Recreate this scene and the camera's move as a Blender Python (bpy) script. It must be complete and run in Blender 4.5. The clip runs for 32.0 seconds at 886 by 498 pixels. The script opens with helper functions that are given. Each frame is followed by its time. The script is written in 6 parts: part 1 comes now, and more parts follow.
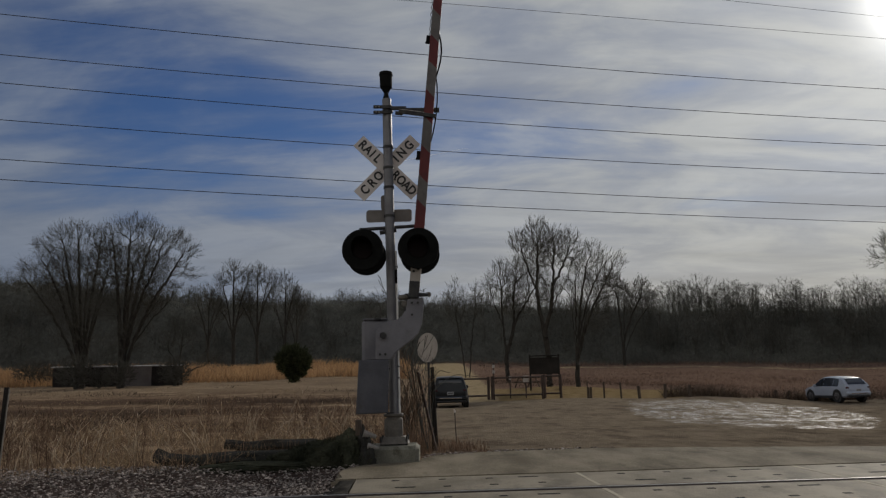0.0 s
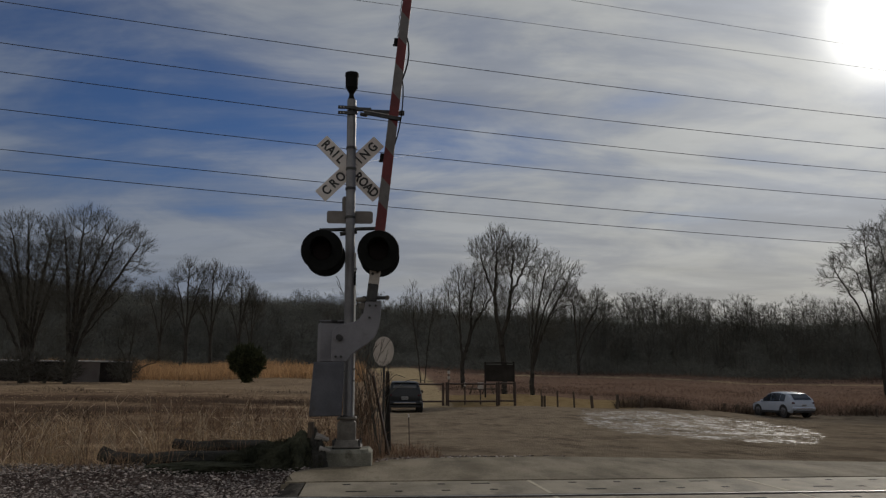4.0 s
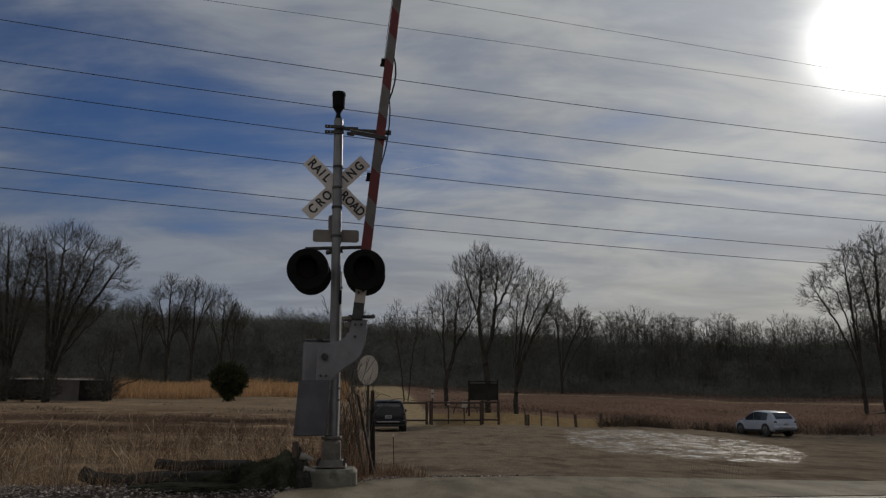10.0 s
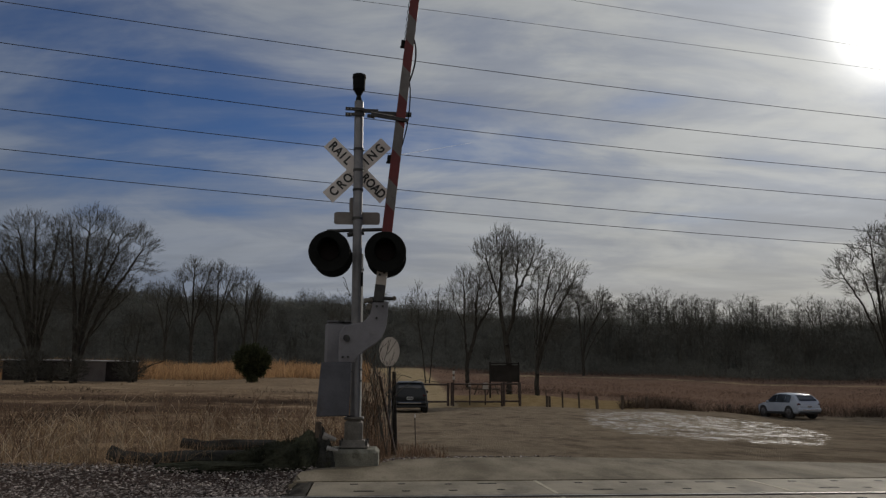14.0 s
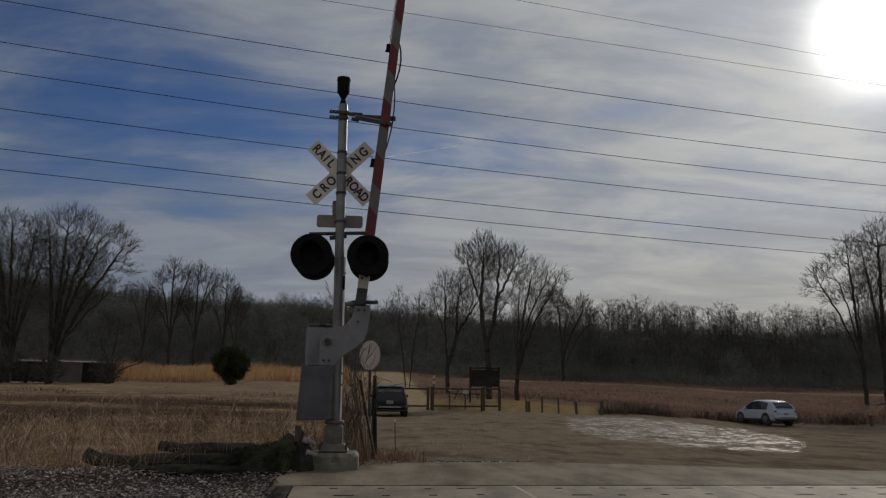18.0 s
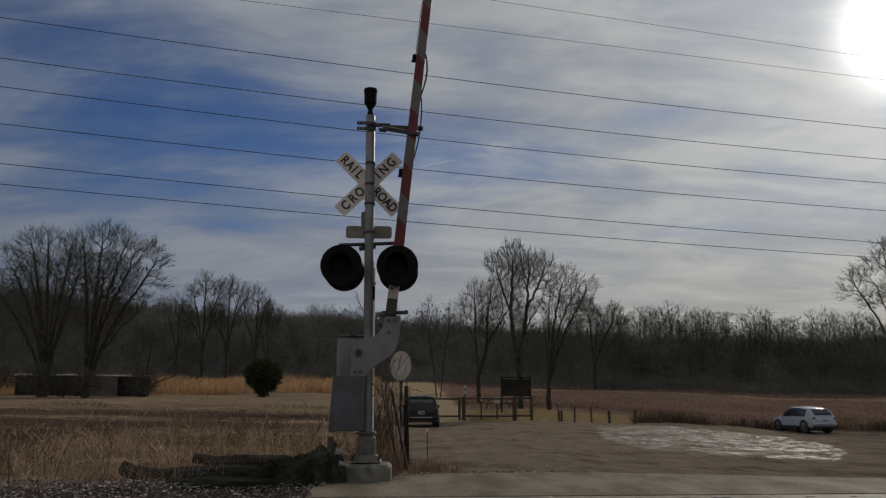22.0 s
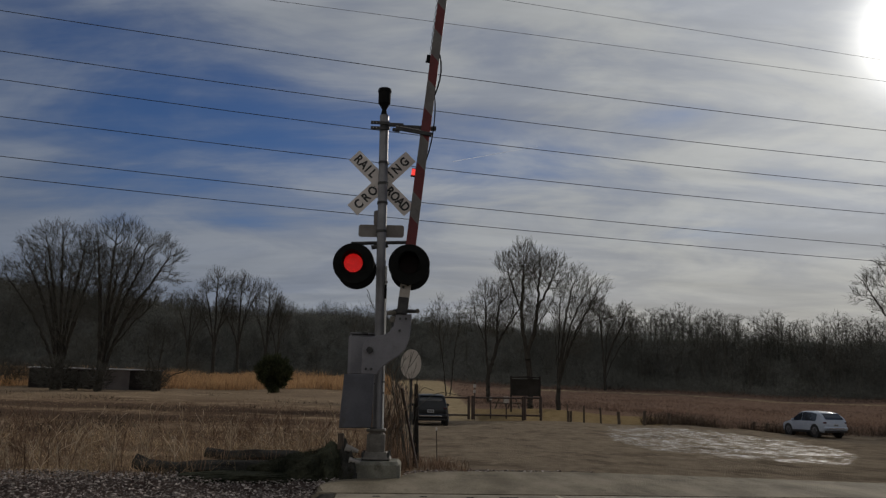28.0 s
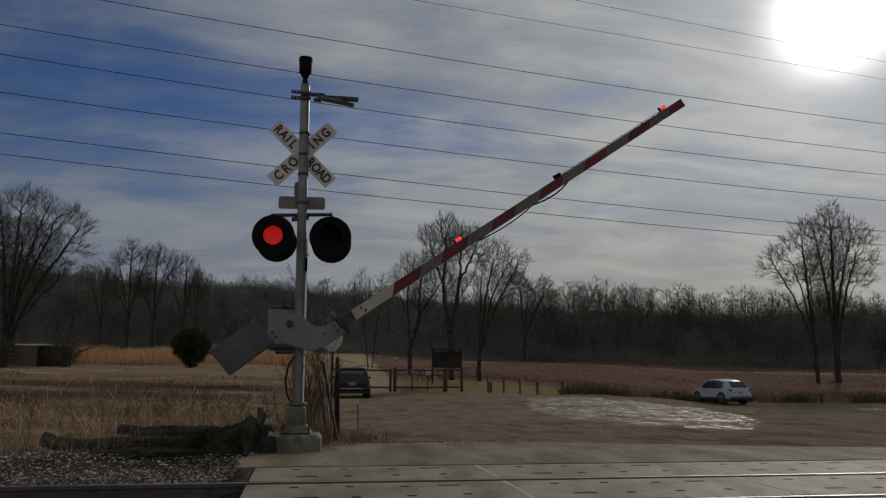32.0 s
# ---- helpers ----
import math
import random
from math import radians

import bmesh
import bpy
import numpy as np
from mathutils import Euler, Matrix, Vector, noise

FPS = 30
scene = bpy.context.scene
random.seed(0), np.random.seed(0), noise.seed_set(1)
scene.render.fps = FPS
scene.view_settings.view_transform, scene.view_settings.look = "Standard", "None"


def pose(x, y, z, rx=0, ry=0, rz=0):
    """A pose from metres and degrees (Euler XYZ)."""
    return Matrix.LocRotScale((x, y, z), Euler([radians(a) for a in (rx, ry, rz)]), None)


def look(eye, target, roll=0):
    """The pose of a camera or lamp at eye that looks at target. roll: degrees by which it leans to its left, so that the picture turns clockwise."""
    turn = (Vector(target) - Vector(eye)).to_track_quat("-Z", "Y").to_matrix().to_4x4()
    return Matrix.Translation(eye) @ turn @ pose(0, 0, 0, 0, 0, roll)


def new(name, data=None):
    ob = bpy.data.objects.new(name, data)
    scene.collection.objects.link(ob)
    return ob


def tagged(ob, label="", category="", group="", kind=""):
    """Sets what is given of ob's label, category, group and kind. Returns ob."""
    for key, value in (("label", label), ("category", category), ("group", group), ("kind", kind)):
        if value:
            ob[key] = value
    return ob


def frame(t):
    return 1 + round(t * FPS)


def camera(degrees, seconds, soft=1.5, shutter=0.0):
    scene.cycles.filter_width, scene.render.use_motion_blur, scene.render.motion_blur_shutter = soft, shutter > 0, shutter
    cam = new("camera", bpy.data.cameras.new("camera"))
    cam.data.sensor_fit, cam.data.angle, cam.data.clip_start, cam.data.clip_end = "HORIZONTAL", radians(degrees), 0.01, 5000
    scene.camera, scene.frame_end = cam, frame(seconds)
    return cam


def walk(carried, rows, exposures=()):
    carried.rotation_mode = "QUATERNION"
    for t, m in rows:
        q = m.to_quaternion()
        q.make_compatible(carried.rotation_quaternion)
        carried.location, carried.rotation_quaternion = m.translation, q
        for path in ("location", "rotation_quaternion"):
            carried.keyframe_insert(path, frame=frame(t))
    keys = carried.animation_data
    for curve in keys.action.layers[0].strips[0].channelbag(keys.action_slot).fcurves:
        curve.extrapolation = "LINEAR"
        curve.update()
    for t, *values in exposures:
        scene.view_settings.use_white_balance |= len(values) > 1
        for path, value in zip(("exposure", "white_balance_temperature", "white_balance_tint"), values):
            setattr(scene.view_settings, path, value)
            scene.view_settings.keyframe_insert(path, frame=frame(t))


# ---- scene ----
cam = camera(58.46, 32.0, soft=1.3)
# seconds, place, then yaw to the left, pitch up and roll in degrees
PATH = [
    (0, 0.001, 0.000, 1.200, 0.00, 9.20, -1.50),
    (0.5, 0.020, 0.053, 1.194, 1.01, 9.14, -1.14),
    (1, 0.009, 0.032, 1.197, 1.29, 9.33, -0.92),
    (1.5, 0.001, 0.010, 1.195, 1.13, 9.61, -0.66),
    (2, -0.019, 0.007, 1.201, 0.67, 9.93, -0.45),
    (2.5, -0.015, 0.023, 1.203, 0.33, 10.85, -0.64),
    (3, -0.020, 0.043, 1.208, -0.31, 10.68, -0.69),
    (3.5, -0.016, 0.027, 1.195, -2.08, 9.92, -0.13),
    (4, -0.006, 0.037, 1.195, -2.96, 9.53, 0.12),
    (4.5, -0.011, -0.033, 1.199, -2.77, 9.94, 0.00),
    (6.5, -0.036, 0.003, 1.199, -3.05, 9.70, 0.12),
    (7, -0.044, -0.001, 1.200, -3.35, 9.69, 0.07),
    (7.5, -0.039, -0.014, 1.197, -3.24, 9.71, -0.05),
    (8, -0.044, -0.004, 1.190, -3.59, 9.61, 0.05),
    (8.5, -0.045, -0.003, 1.201, -3.76, 9.59, 0.23),
    (9, -0.049, -0.005, 1.200, -3.89, 10.05, 0.15),
    (9.5, -0.051, 0.005, 1.205, -4.00, 10.30, 0.20),
    (10, -0.042, -0.001, 1.207, -4.15, 10.83, 0.15),
    (10.5, -0.036, -0.022, 1.202, -4.43, 10.76, -0.02),
    (11, -0.045, -0.012, 1.199, -4.41, 11.04, -0.31),
    (11.5, -0.053, -0.004, 1.212, -3.43, 10.88, -0.43),
    (12, -0.057, -0.003, 1.204, -2.70, 10.13, -0.22),
    (12.5, -0.046, -0.007, 1.206, -2.40, 9.90, -0.11),
    (13, -0.045, -0.016, 1.207, -2.43, 9.94, 0.06),
    (13.5, -0.037, -0.017, 1.203, -2.51, 9.69, 0.05),
    (14, -0.041, -0.017, 1.200, -2.62, 9.54, 0.26),
    (14.5, -0.037, -0.003, 1.200, -2.14, 9.65, 0.39),
    (16.5, -0.045, 0.000, 1.208, -1.18, 9.71, 0.74),
    (17, -0.055, -0.007, 1.198, -2.92, 10.01, 0.60),
    (17.5, -0.054, -0.018, 1.198, -3.63, 9.84, 0.61),
    (18, -0.057, -0.023, 1.204, -3.97, 9.85, 0.77),
    (18.5, -0.068, -0.021, 1.204, -3.63, 10.05, 0.60),
    (19, -0.066, -0.014, 1.197, -3.04, 10.29, 0.58),
    (19.5, -0.067, -0.037, 1.199, -2.65, 10.53, 0.54),
    (20, -0.075, -0.020, 1.207, -2.19, 10.60, 0.50),
    (20.5, -0.072, -0.018, 1.200, -1.78, 10.74, 0.37),
    (21, -0.072, -0.018, 1.200, -1.47, 10.40, 0.15),
    (21.5, -0.073, -0.005, 1.207, -1.82, 10.41, 0.20),
    (22, -0.066, 0.021, 1.202, -1.86, 10.54, 0.17),
    (22.5, -0.063, -0.033, 1.196, -2.12, 10.53, 0.25),
    (23, -0.075, -0.035, 1.200, -2.30, 10.60, 0.16),
    (23.5, -0.077, -0.039, 1.200, -2.27, 10.53, 0.09),
    (24, -0.078, -0.041, 1.201, -2.42, 10.36, 0.31),
    (24.5, -0.060, -0.050, 1.193, -2.50, 10.42, 0.22),
    (26.5, -0.071, -0.053, 1.196, -2.17, 10.52, 0.50),
    (27, -0.068, -0.072, 1.195, -2.12, 10.27, 0.65),
    (27.5, -0.064, -0.071, 1.201, -1.68, 9.98, 0.91),
    (28, -0.074, -0.066, 1.199, -1.03, 10.44, 1.04),
    (28.5, -0.065, -0.076, 1.208, -1.59, 10.85, 0.69),
    (29, -0.064, -0.070, 1.204, -1.25, 9.91, -0.16),
    (29.5, -0.056, -0.020, 1.201, -1.53, 9.02, -0.58),
    (30, -0.059, 0.014, 1.212, -1.90, 8.81, 0.04),
    (30.5, -0.059, 0.005, 1.211, -3.65, 8.87, 0.07),
    (31, -0.069, -0.012, 1.202, -4.24, 8.79, 0.47),
    (31.5, -0.075, -0.031, 1.206, -5.78, 8.95, 0.45),
    (32, -0.062, -0.047, 1.199, -6.72, 8.57, 0.43),
]
walk(cam, [(t, pose(x, y, z, 0, 0, yaw) @ pose(0, 0, 0, 90 + pitch, 0, 0) @ pose(0, 0, 0, 0, 0, roll)) for t, x, y, z, yaw, pitch, roll in PATH], exposures=[(0, 0.14), (2, 0.2), (3, 0.22), (4, 0.04), (7, -0.05), (9, 0.0), (11, -0.13), (12, -0.09), (14, 0.06), (17, 0.03), (18, 0.0), (20, -0.05), (23, 0.11), (27, 0.02), (30, 0.06), (31, 0.0), (32, -0.13)])
E_Z = 1.2  # height of the eye over the road

# ---- light ----
SUN_AZ, SUN_EL = 34.2, 22.6  # degrees to the right of +y, and up
sun_dir = Vector((math.sin(radians(SUN_AZ)) * math.cos(radians(SUN_EL)), math.cos(radians(SUN_AZ)) * math.cos(radians(SUN_EL)), math.sin(radians(SUN_EL))))
sun = new("sun", bpy.data.lights.new("sun", "SUN"))
sun.data.energy, sun.data.angle, sun.data.color = 1.8, radians(3.0), (1.0, 0.93, 0.82)
sun.matrix_world = look(sun_dir * 100, (0, 0, 0))


class Nodes:
    """Short ways to write a node tree."""

    def __init__(self, tree):
        self.t = tree
        tree.nodes.clear()

    def n(self, kind, **sets):
        node = self.t.nodes.new(kind)
        for key, value in sets.items():
            self.put(node.inputs[key.replace("_", " ")], value)
        return node

    def put(self, socket, value):
        if isinstance(value, bpy.types.NodeSocket):
            self.t.links.new(value, socket)
        elif isinstance(value, bpy.types.Node):
            self.t.links.new(value.outputs[0], socket)
        else:
            socket.default_value = value

    def vec(self, op):
        node = self.t.nodes.new("ShaderNodeVectorMath")
        node.operation = op
        return node

    def math(self, op, a, b=0.0, c=0.0, clamp=False):
        node = self.t.nodes.new("ShaderNodeMath")
        node.operation, node.use_clamp = op, clamp
        for s, v in zip(node.inputs, (a, b, c)):
            self.put(s, v)
        return node.outputs[0]

    def mix(self, fac, a, b, blend="MIX"):
        node = self.t.nodes.new("ShaderNodeMix")
        node.data_type, node.blend_type = "RGBA", blend
        self.put(node.inputs[0], fac)
        for s, v in ((node.inputs[6], a), (node.inputs[7], b)):
            self.put(s, (*v, 1) if isinstance(v, tuple) and len(v) == 3 else v)
        return node.outputs[2]

    def ramp(self, fac, lo, hi, a=0.0, b=1.0, smooth=True):
        node = self.t.nodes.new("ShaderNodeMapRange")
        node.interpolation_type = "SMOOTHSTEP" if smooth else "LINEAR"
        for s, v in zip(node.inputs, (fac, lo, hi, a, b)):
            self.put(s, v)
        return node.outputs[0]

    def noise(self, vector, scale, detail=4.0, rough=0.55, distortion=0.0):
        node = self.t.nodes.new("ShaderNodeTexNoise")
        for key, v in (("Vector", vector), ("Scale", scale), ("Detail", detail), ("Roughness", rough), ("Distortion", distortion)):
            self.put(node.inputs[key], v)
        return node.outputs[0]


def make_world():
    world = bpy.data.worlds.new("sky")
    scene.world = world
    world.use_nodes = True
    k = Nodes(world.node_tree)
    sky = k.n("ShaderNodeTexSky")
    sky.sky_type, sky.sun_disc, sky.sun_elevation, sky.sun_rotation = "NISHITA", False, radians(SUN_EL), radians(SUN_AZ)
    sky.dust_density, sky.ozone_density = 0.6, 2.0
    way = k.n("ShaderNodeTexCoord").outputs["Generated"]
    sep = k.n("ShaderNodeSeparateXYZ", Vector=way)
    up = k.math("ADD", k.math("MAXIMUM", sep.outputs[2], 0.0), 0.20)
    u, v = k.math("DIVIDE", sep.outputs[0], up), k.math("DIVIDE", sep.outputs[1], up)
    # high streaks of cirrus on a level sheet, drawn out across the view
    place = k.n("ShaderNodeCombineXYZ", X=k.math("ADD", k.math("MULTIPLY", u, 0.66), k.math("MULTIPLY", v, 0.06)), Y=v, Z=3.7)
    big = k.noise(place, 1.1, 3.0, 0.5, 0.5)
    fine = k.noise(place, 2.6, 6.0, 0.58, 0.5)
    wisp = k.noise(k.n("ShaderNodeMapping", Vector=place, Rotation=(0, 0, -0.06), Scale=(0.75, 2.0, 1.0)), 3.0, 6.0, 0.58, 0.3)
    dot = k.vec("DOT_PRODUCT")
    k.put(dot.inputs[0], way)
    k.put(dot.inputs[1], tuple(sun_dir))
    near = k.math("MAXIMUM", dot.outputs["Value"], 0.0)
    side = k.math("DIVIDE", sep.outputs[0], k.math("MAXIMUM", sep.outputs[1], 0.2))

    def gap(az, el, wide, high, depth):
        """A broad opening in the cloud."""
        p = k.math("DIVIDE", k.math("SUBTRACT", side, math.tan(radians(az))), math.tan(radians(wide)))
        q = k.math("DIVIDE", k.math("SUBTRACT", sep.outputs[2], math.sin(radians(el))), math.sin(radians(high)))
        return k.math("MULTIPLY", k.math("EXPONENT", k.math("MULTIPLY", k.math("ADD", k.math("MULTIPLY", p, p), k.math("MULTIPLY", q, q)), -1.0)), depth)

    cover = k.math("ADD", k.math("MULTIPLY", big, 0.45), k.math("ADD", k.math("MULTIPLY", fine, 0.42), k.math("MULTIPLY", wisp, 0.33)))
    cover = k.math("ADD", cover, k.math("MULTIPLY", k.math("SUBTRACT", k.math("POWER", near, 3.0), k.ramp(dot.outputs["Value"], 0.55, -0.3)), 0.16))
    for row in ((-20, 20.0, 16, 5.0, 0.135), (2, 17.0, 11, 2.2, 0.18), (-30, 28, 14, 6, 0.09), (-5, 22.5, 6, 3.0, 0.07), (20, 11.2, 5, 0.9, 0.19), (17, 19.5, 4, 1.0, 0.13)):
        cover = k.math("SUBTRACT", cover, gap(*row))
    low = k.ramp(sep.outputs[2], 0.29, 0.10, 0.0, 0.20)
    low = k.math("ADD", low, k.ramp(dot.outputs["Value"], 0.36, -0.25, 0.0, 0.22))
    cover = k.ramp(k.math("ADD", cover, low), 0.38, 0.74)
    bright = k.mix(k.ramp(fine, 0.40, 0.60), (0.315, 0.336, 0.375), (0.412, 0.420, 0.415))
    cloud = k.mix(k.math("POWER", near, 3.2), (0.130, 0.158, 0.212), bright)
    # whiter, thicker cloud in the half of the sky that the sun shines on
    cloud = k.mix(k.ramp(dot.outputs["Value"], 0.36, -0.25), cloud, (0.50, 0.492, 0.48))
    # thin warm haze low on the sun's side
    cloud = k.mix(k.math("MULTIPLY", k.ramp(sep.outputs[2], 0.24, 0.06, 0.0, 0.8), k.ramp(near, 0.72, 0.95)), cloud, (0.395, 0.382, 0.345))
    shade = k.ramp(k.math("ADD", k.math("MULTIPLY", wisp, 0.5), k.math("MULTIPLY", fine, 0.5)), 0.34, 0.66, 0.88, 1.12)
    cloud = k.mix(1.0, cloud, shade, "MULTIPLY")
    blue = k.vec("MULTIPLY")
    k.put(blue.inputs[0], sky)
    blue.inputs[1].default_value = (0.0195, 0.0270, 0.0415)
    colour = k.mix(cover, blue.outputs[0], cloud)
    # the sun's glare through thin cloud
    halo = k.math("ADD", k.math("MULTIPLY", k.math("POWER", near, 45.0), 0.18), k.math("MULTIPLY", k.math("POWER", near, 800.0), 2.6))
    glow = k.vec("SCALE")
    glow.inputs[0].default_value = (1.0, 0.98, 0.93)
    k.put(glow.inputs["Scale"], halo)
    total = k.vec("ADD")
    k.put(total.inputs[0], colour)
    k.put(total.inputs[1], glow.outputs[0])
    back = k.n("ShaderNodeBackground", Color=total.outputs[0], Strength=1.0)
    out = k.n("ShaderNodeOutputWorld")
    k.t.links.new(back.outputs[0], out.inputs[0])


make_world()


# ---- materials ----
def material(name, a, b, scale=6.0, rough=(0.6, 0.85), metal=0.0, bump=0.2, bump_scale=40.0, spots=None, stretch=(1, 1, 1), rand=0.0, spec=0.4, through_light=0.0):
    """Two tones broken up by noise at two scales, fine relief, and stains of a third tone."""
    m = bpy.data.materials.new(name)
    m.use_nodes = True
    k = Nodes(m.node_tree)
    co = k.n("ShaderNodeMapping", Vector=k.n("ShaderNodeTexCoord").outputs["Object"], Scale=stretch)
    wide, grain = k.noise(co, scale, 5.0), k.noise(co, bump_scale, 4.0, 0.6)
    fac = k.ramp(k.math("ADD", k.math("MULTIPLY", wide, 0.65), k.math("MULTIPLY", grain, 0.35)), 0.36, 0.64)
    colour = k.mix(fac, a, b)
    if spots:
        colour = k.mix(k.ramp(k.noise(co, scale * 0.7, 6.0, 0.7), 0.56, 0.68, 0.0, spots[1]), colour, spots[0])
    if rand:
        info = k.n("ShaderNodeObjectInfo")
        geo = k.n("ShaderNodeNewGeometry")
        r = k.math("FRACT", k.math("ADD", info.outputs["Random"], geo.outputs["Random Per Island"]))
        colour = k.mix(1.0, colour, k.ramp(r, 0.0, 1.0, 1.0 - rand, 1.0 + rand, False), "MULTIPLY")
    bsdf = k.n("ShaderNodeBsdfPrincipled", Base_Color=colour, Metallic=metal, Roughness=k.ramp(grain, 0.3, 0.7, rough[0], rough[1]))
    k.put(bsdf.inputs["Specular IOR Level"], spec)
    if bump:
        k.put(bsdf.inputs["Normal"], k.n("ShaderNodeBump", Strength=bump, Distance=0.02, Height=grain))
    last = bsdf
    if through_light:
        last = k.n("ShaderNodeMixShader", Fac=through_light)
        k.t.links.new(bsdf.outputs[0], last.inputs[1])
        k.t.links.new(k.n("ShaderNodeBsdfTranslucent", Color=colour).outputs[0], last.inputs[2])
    k.t.links.new(last.outputs[0], k.n("ShaderNodeOutputMaterial").inputs[0])
    return m


def glowing(name, colour, strength, dots=0.0):
    m = bpy.data.materials.new(name)
    m.use_nodes = True
    k = Nodes(m.node_tree)
    power = strength
    if dots:
        vor = k.n("ShaderNodeTexVoronoi", Vector=k.n("ShaderNodeTexCoord").outputs["Object"], Scale=dots, Randomness=0.35)
        power = k.ramp(vor.outputs["Distance"], 0.18, 0.50, strength * 2.6, strength * 0.4)
    bsdf = k.n("ShaderNodeBsdfPrincipled", Base_Color=(0.3 * colour[0], 0.3 * colour[1], 0.3 * colour[2], 1), Roughness=0.4, Emission_Color=(*colour, 1), Emission_Strength=power)
    k.t.links.new(bsdf.outputs[0], k.n("ShaderNodeOutputMaterial").inputs[0])
    return m


def glass(name, tint, rough=0.03):
    m = bpy.data.materials.new(name)
    m.use_nodes = True
    k = Nodes(m.node_tree)
    bsdf = k.n("ShaderNodeBsdfPrincipled", Base_Color=(*tint, 1), Roughness=rough, Metallic=0.0)
    k.put(bsdf.inputs["Specular IOR Level"], 0.9)
    k.t.links.new(bsdf.outputs[0], k.n("ShaderNodeOutputMaterial").inputs[0])
    return m


ALU = material("aluminium_paint", (0.130, 0.128, 0.132), (0.195, 0.193, 0.198), 3, (0.40, 0.55), 0.65, 0.05, 60, ((0.10, 0.090, 0.080), 0.6))
SIGN_PLATE = material("dull_brown_sign_back", (0.125, 0.112, 0.100), (0.185, 0.167, 0.150), 4, (0.5, 0.7), 0.1, 0.04, 80, ((0.14, 0.12, 0.105), 0.6))
GREY_PAINT = material("grey_machine_paint", (0.132, 0.129, 0.140), (0.185, 0.181, 0.194), 2.5, (0.5, 0.7), 0.1, 0.08, 50, ((0.088, 0.077, 0.066), 0.6))
DARK_STEEL = material("dark_steel", (0.03, 0.03, 0.032), (0.06, 0.058, 0.055), 8, (0.45, 0.7), 0.5, 0.1)
BLACK = material("black_enamel", (0.0085, 0.0090, 0.0085), (0.0125, 0.0130, 0.0125), 8, (0.7, 0.9), 0.0, 0.05, spec=0.05)
SIGN_WHITE = material("reflective_white_sheet", (0.52, 0.475, 0.445), (0.62, 0.57, 0.535), 5, (0.45, 0.6), 0.0, 0.03, 80, ((0.45, 0.40, 0.35), 0.4))
SIGN_BACK = material("sign_back_aluminium", (0.33, 0.295, 0.26), (0.42, 0.38, 0.335), 4, (0.5, 0.7), 0.1, 0.04, 80, ((0.22, 0.19, 0.165), 0.6))
LETTER = material("black_lettering", (0.012, 0.012, 0.012), (0.02, 0.02, 0.02), 10, (0.5, 0.6), 0, 0)
# Boom sheets are toned well down: the arm's backlit shade is in their colours.
BOOM_WHITE_SHADED = material("boom_white_sheet_shaded", (0.085, 0.077, 0.073), (0.135, 0.124, 0.118), 4, (0.5, 0.7), 0, 0.04, 60, ((0.062, 0.056, 0.053), 0.8))
BOOM_RED = material("boom_red_sheet", (0.075, 0.010, 0.011), (0.125, 0.016, 0.017), 4, (0.5, 0.7), 0, 0.04, 60, ((0.058, 0.016, 0.016), 0.8))
LENS_RED = material("unlit_red_lens", (0.006, 0.003, 0.003), (0.008, 0.004, 0.004), 30, (0.5, 0.7), 0, 0.05, spec=0.1)
LED_RED = glowing("lit_red_lamp", (1.0, 0.012, 0.010), 0.62, 58.0)
LAMP_RED = glowing("lit_red_arm_lamp", (1.0, 0.06, 0.05), 0.9)
CONCRETE = material("weathered_concrete", (0.125, 0.120, 0.095), (0.225, 0.215, 0.175), 2.6, (0.75, 0.95), 0, 0.6, 45, ((0.075, 0.072, 0.05), 0.85), spec=0.1)
PANEL = material("crossing_panel_concrete", (0.150, 0.128, 0.095), (0.275, 0.240, 0.182), 2.2, (0.6, 0.85), 0, 0.4, 40, ((0.135, 0.115, 0.088), 0.8), (1.0, 0.5, 1), rand=0.06, spec=0.06)
APRON = material("worn_road_surface", (0.118, 0.099, 0.070), (0.245, 0.209, 0.155), 1.6, (0.7, 0.95), 0, 0.6, 30, ((0.095, 0.080, 0.056), 0.8), (1.0, 0.4, 1), spec=0.03)
RAIL = material("rail_steel", (0.075, 0.064, 0.064), (0.125, 0.108, 0.105), 6, (0.4, 0.6), 0.6, 0.1)
RAIL_TOP = material("polished_rail_head", (0.20, 0.19, 0.18), (0.28, 0.27, 0.26), 10, (0.5, 0.65), 1.0, 0.05, 30, ((0.13, 0.10, 0.08), 0.6))
TIE = material("creosoted_tie", (0.045, 0.035, 0.03), (0.085, 0.07, 0.06), 5, (0.8, 0.95), 0, 0.4, 30, None, (1, 6, 6))
STONE = material("ballast_stone", (0.080, 0.058, 0.050), (0.400, 0.352, 0.310), 14, (0.7, 0.95), 0, 0.3, 60, ((0.085, 0.044, 0.037), 0.85), rand=0.85, spec=0.1)
BARK = material("grey_bark", (0.030, 0.027, 0.023), (0.062, 0.056, 0.048), 6, (0.85, 0.95), 0, 0.4, 30, None, (1, 1, 0.3), spec=0.05)
TWIG = material("bare_twigs", (0.064, 0.061, 0.052), (0.108, 0.103, 0.088), 1.5, (0.85, 0.95), 0, 0, 10, spec=0.05)
WOOD_TWIG = material("far_wood_twigs", (0.088, 0.088, 0.077), (0.165, 0.164, 0.143), 0.05, (0.9, 0.95), 0, 0, 0.4, rand=0.22, spec=0.03)
PALE_WOOD = material("pale_broken_wood", (0.20, 0.185, 0.165), (0.33, 0.31, 0.28), 9, (0.8, 0.95), 0, 0.4, 30, ((0.09, 0.075, 0.06), 0.7), spec=0.05)
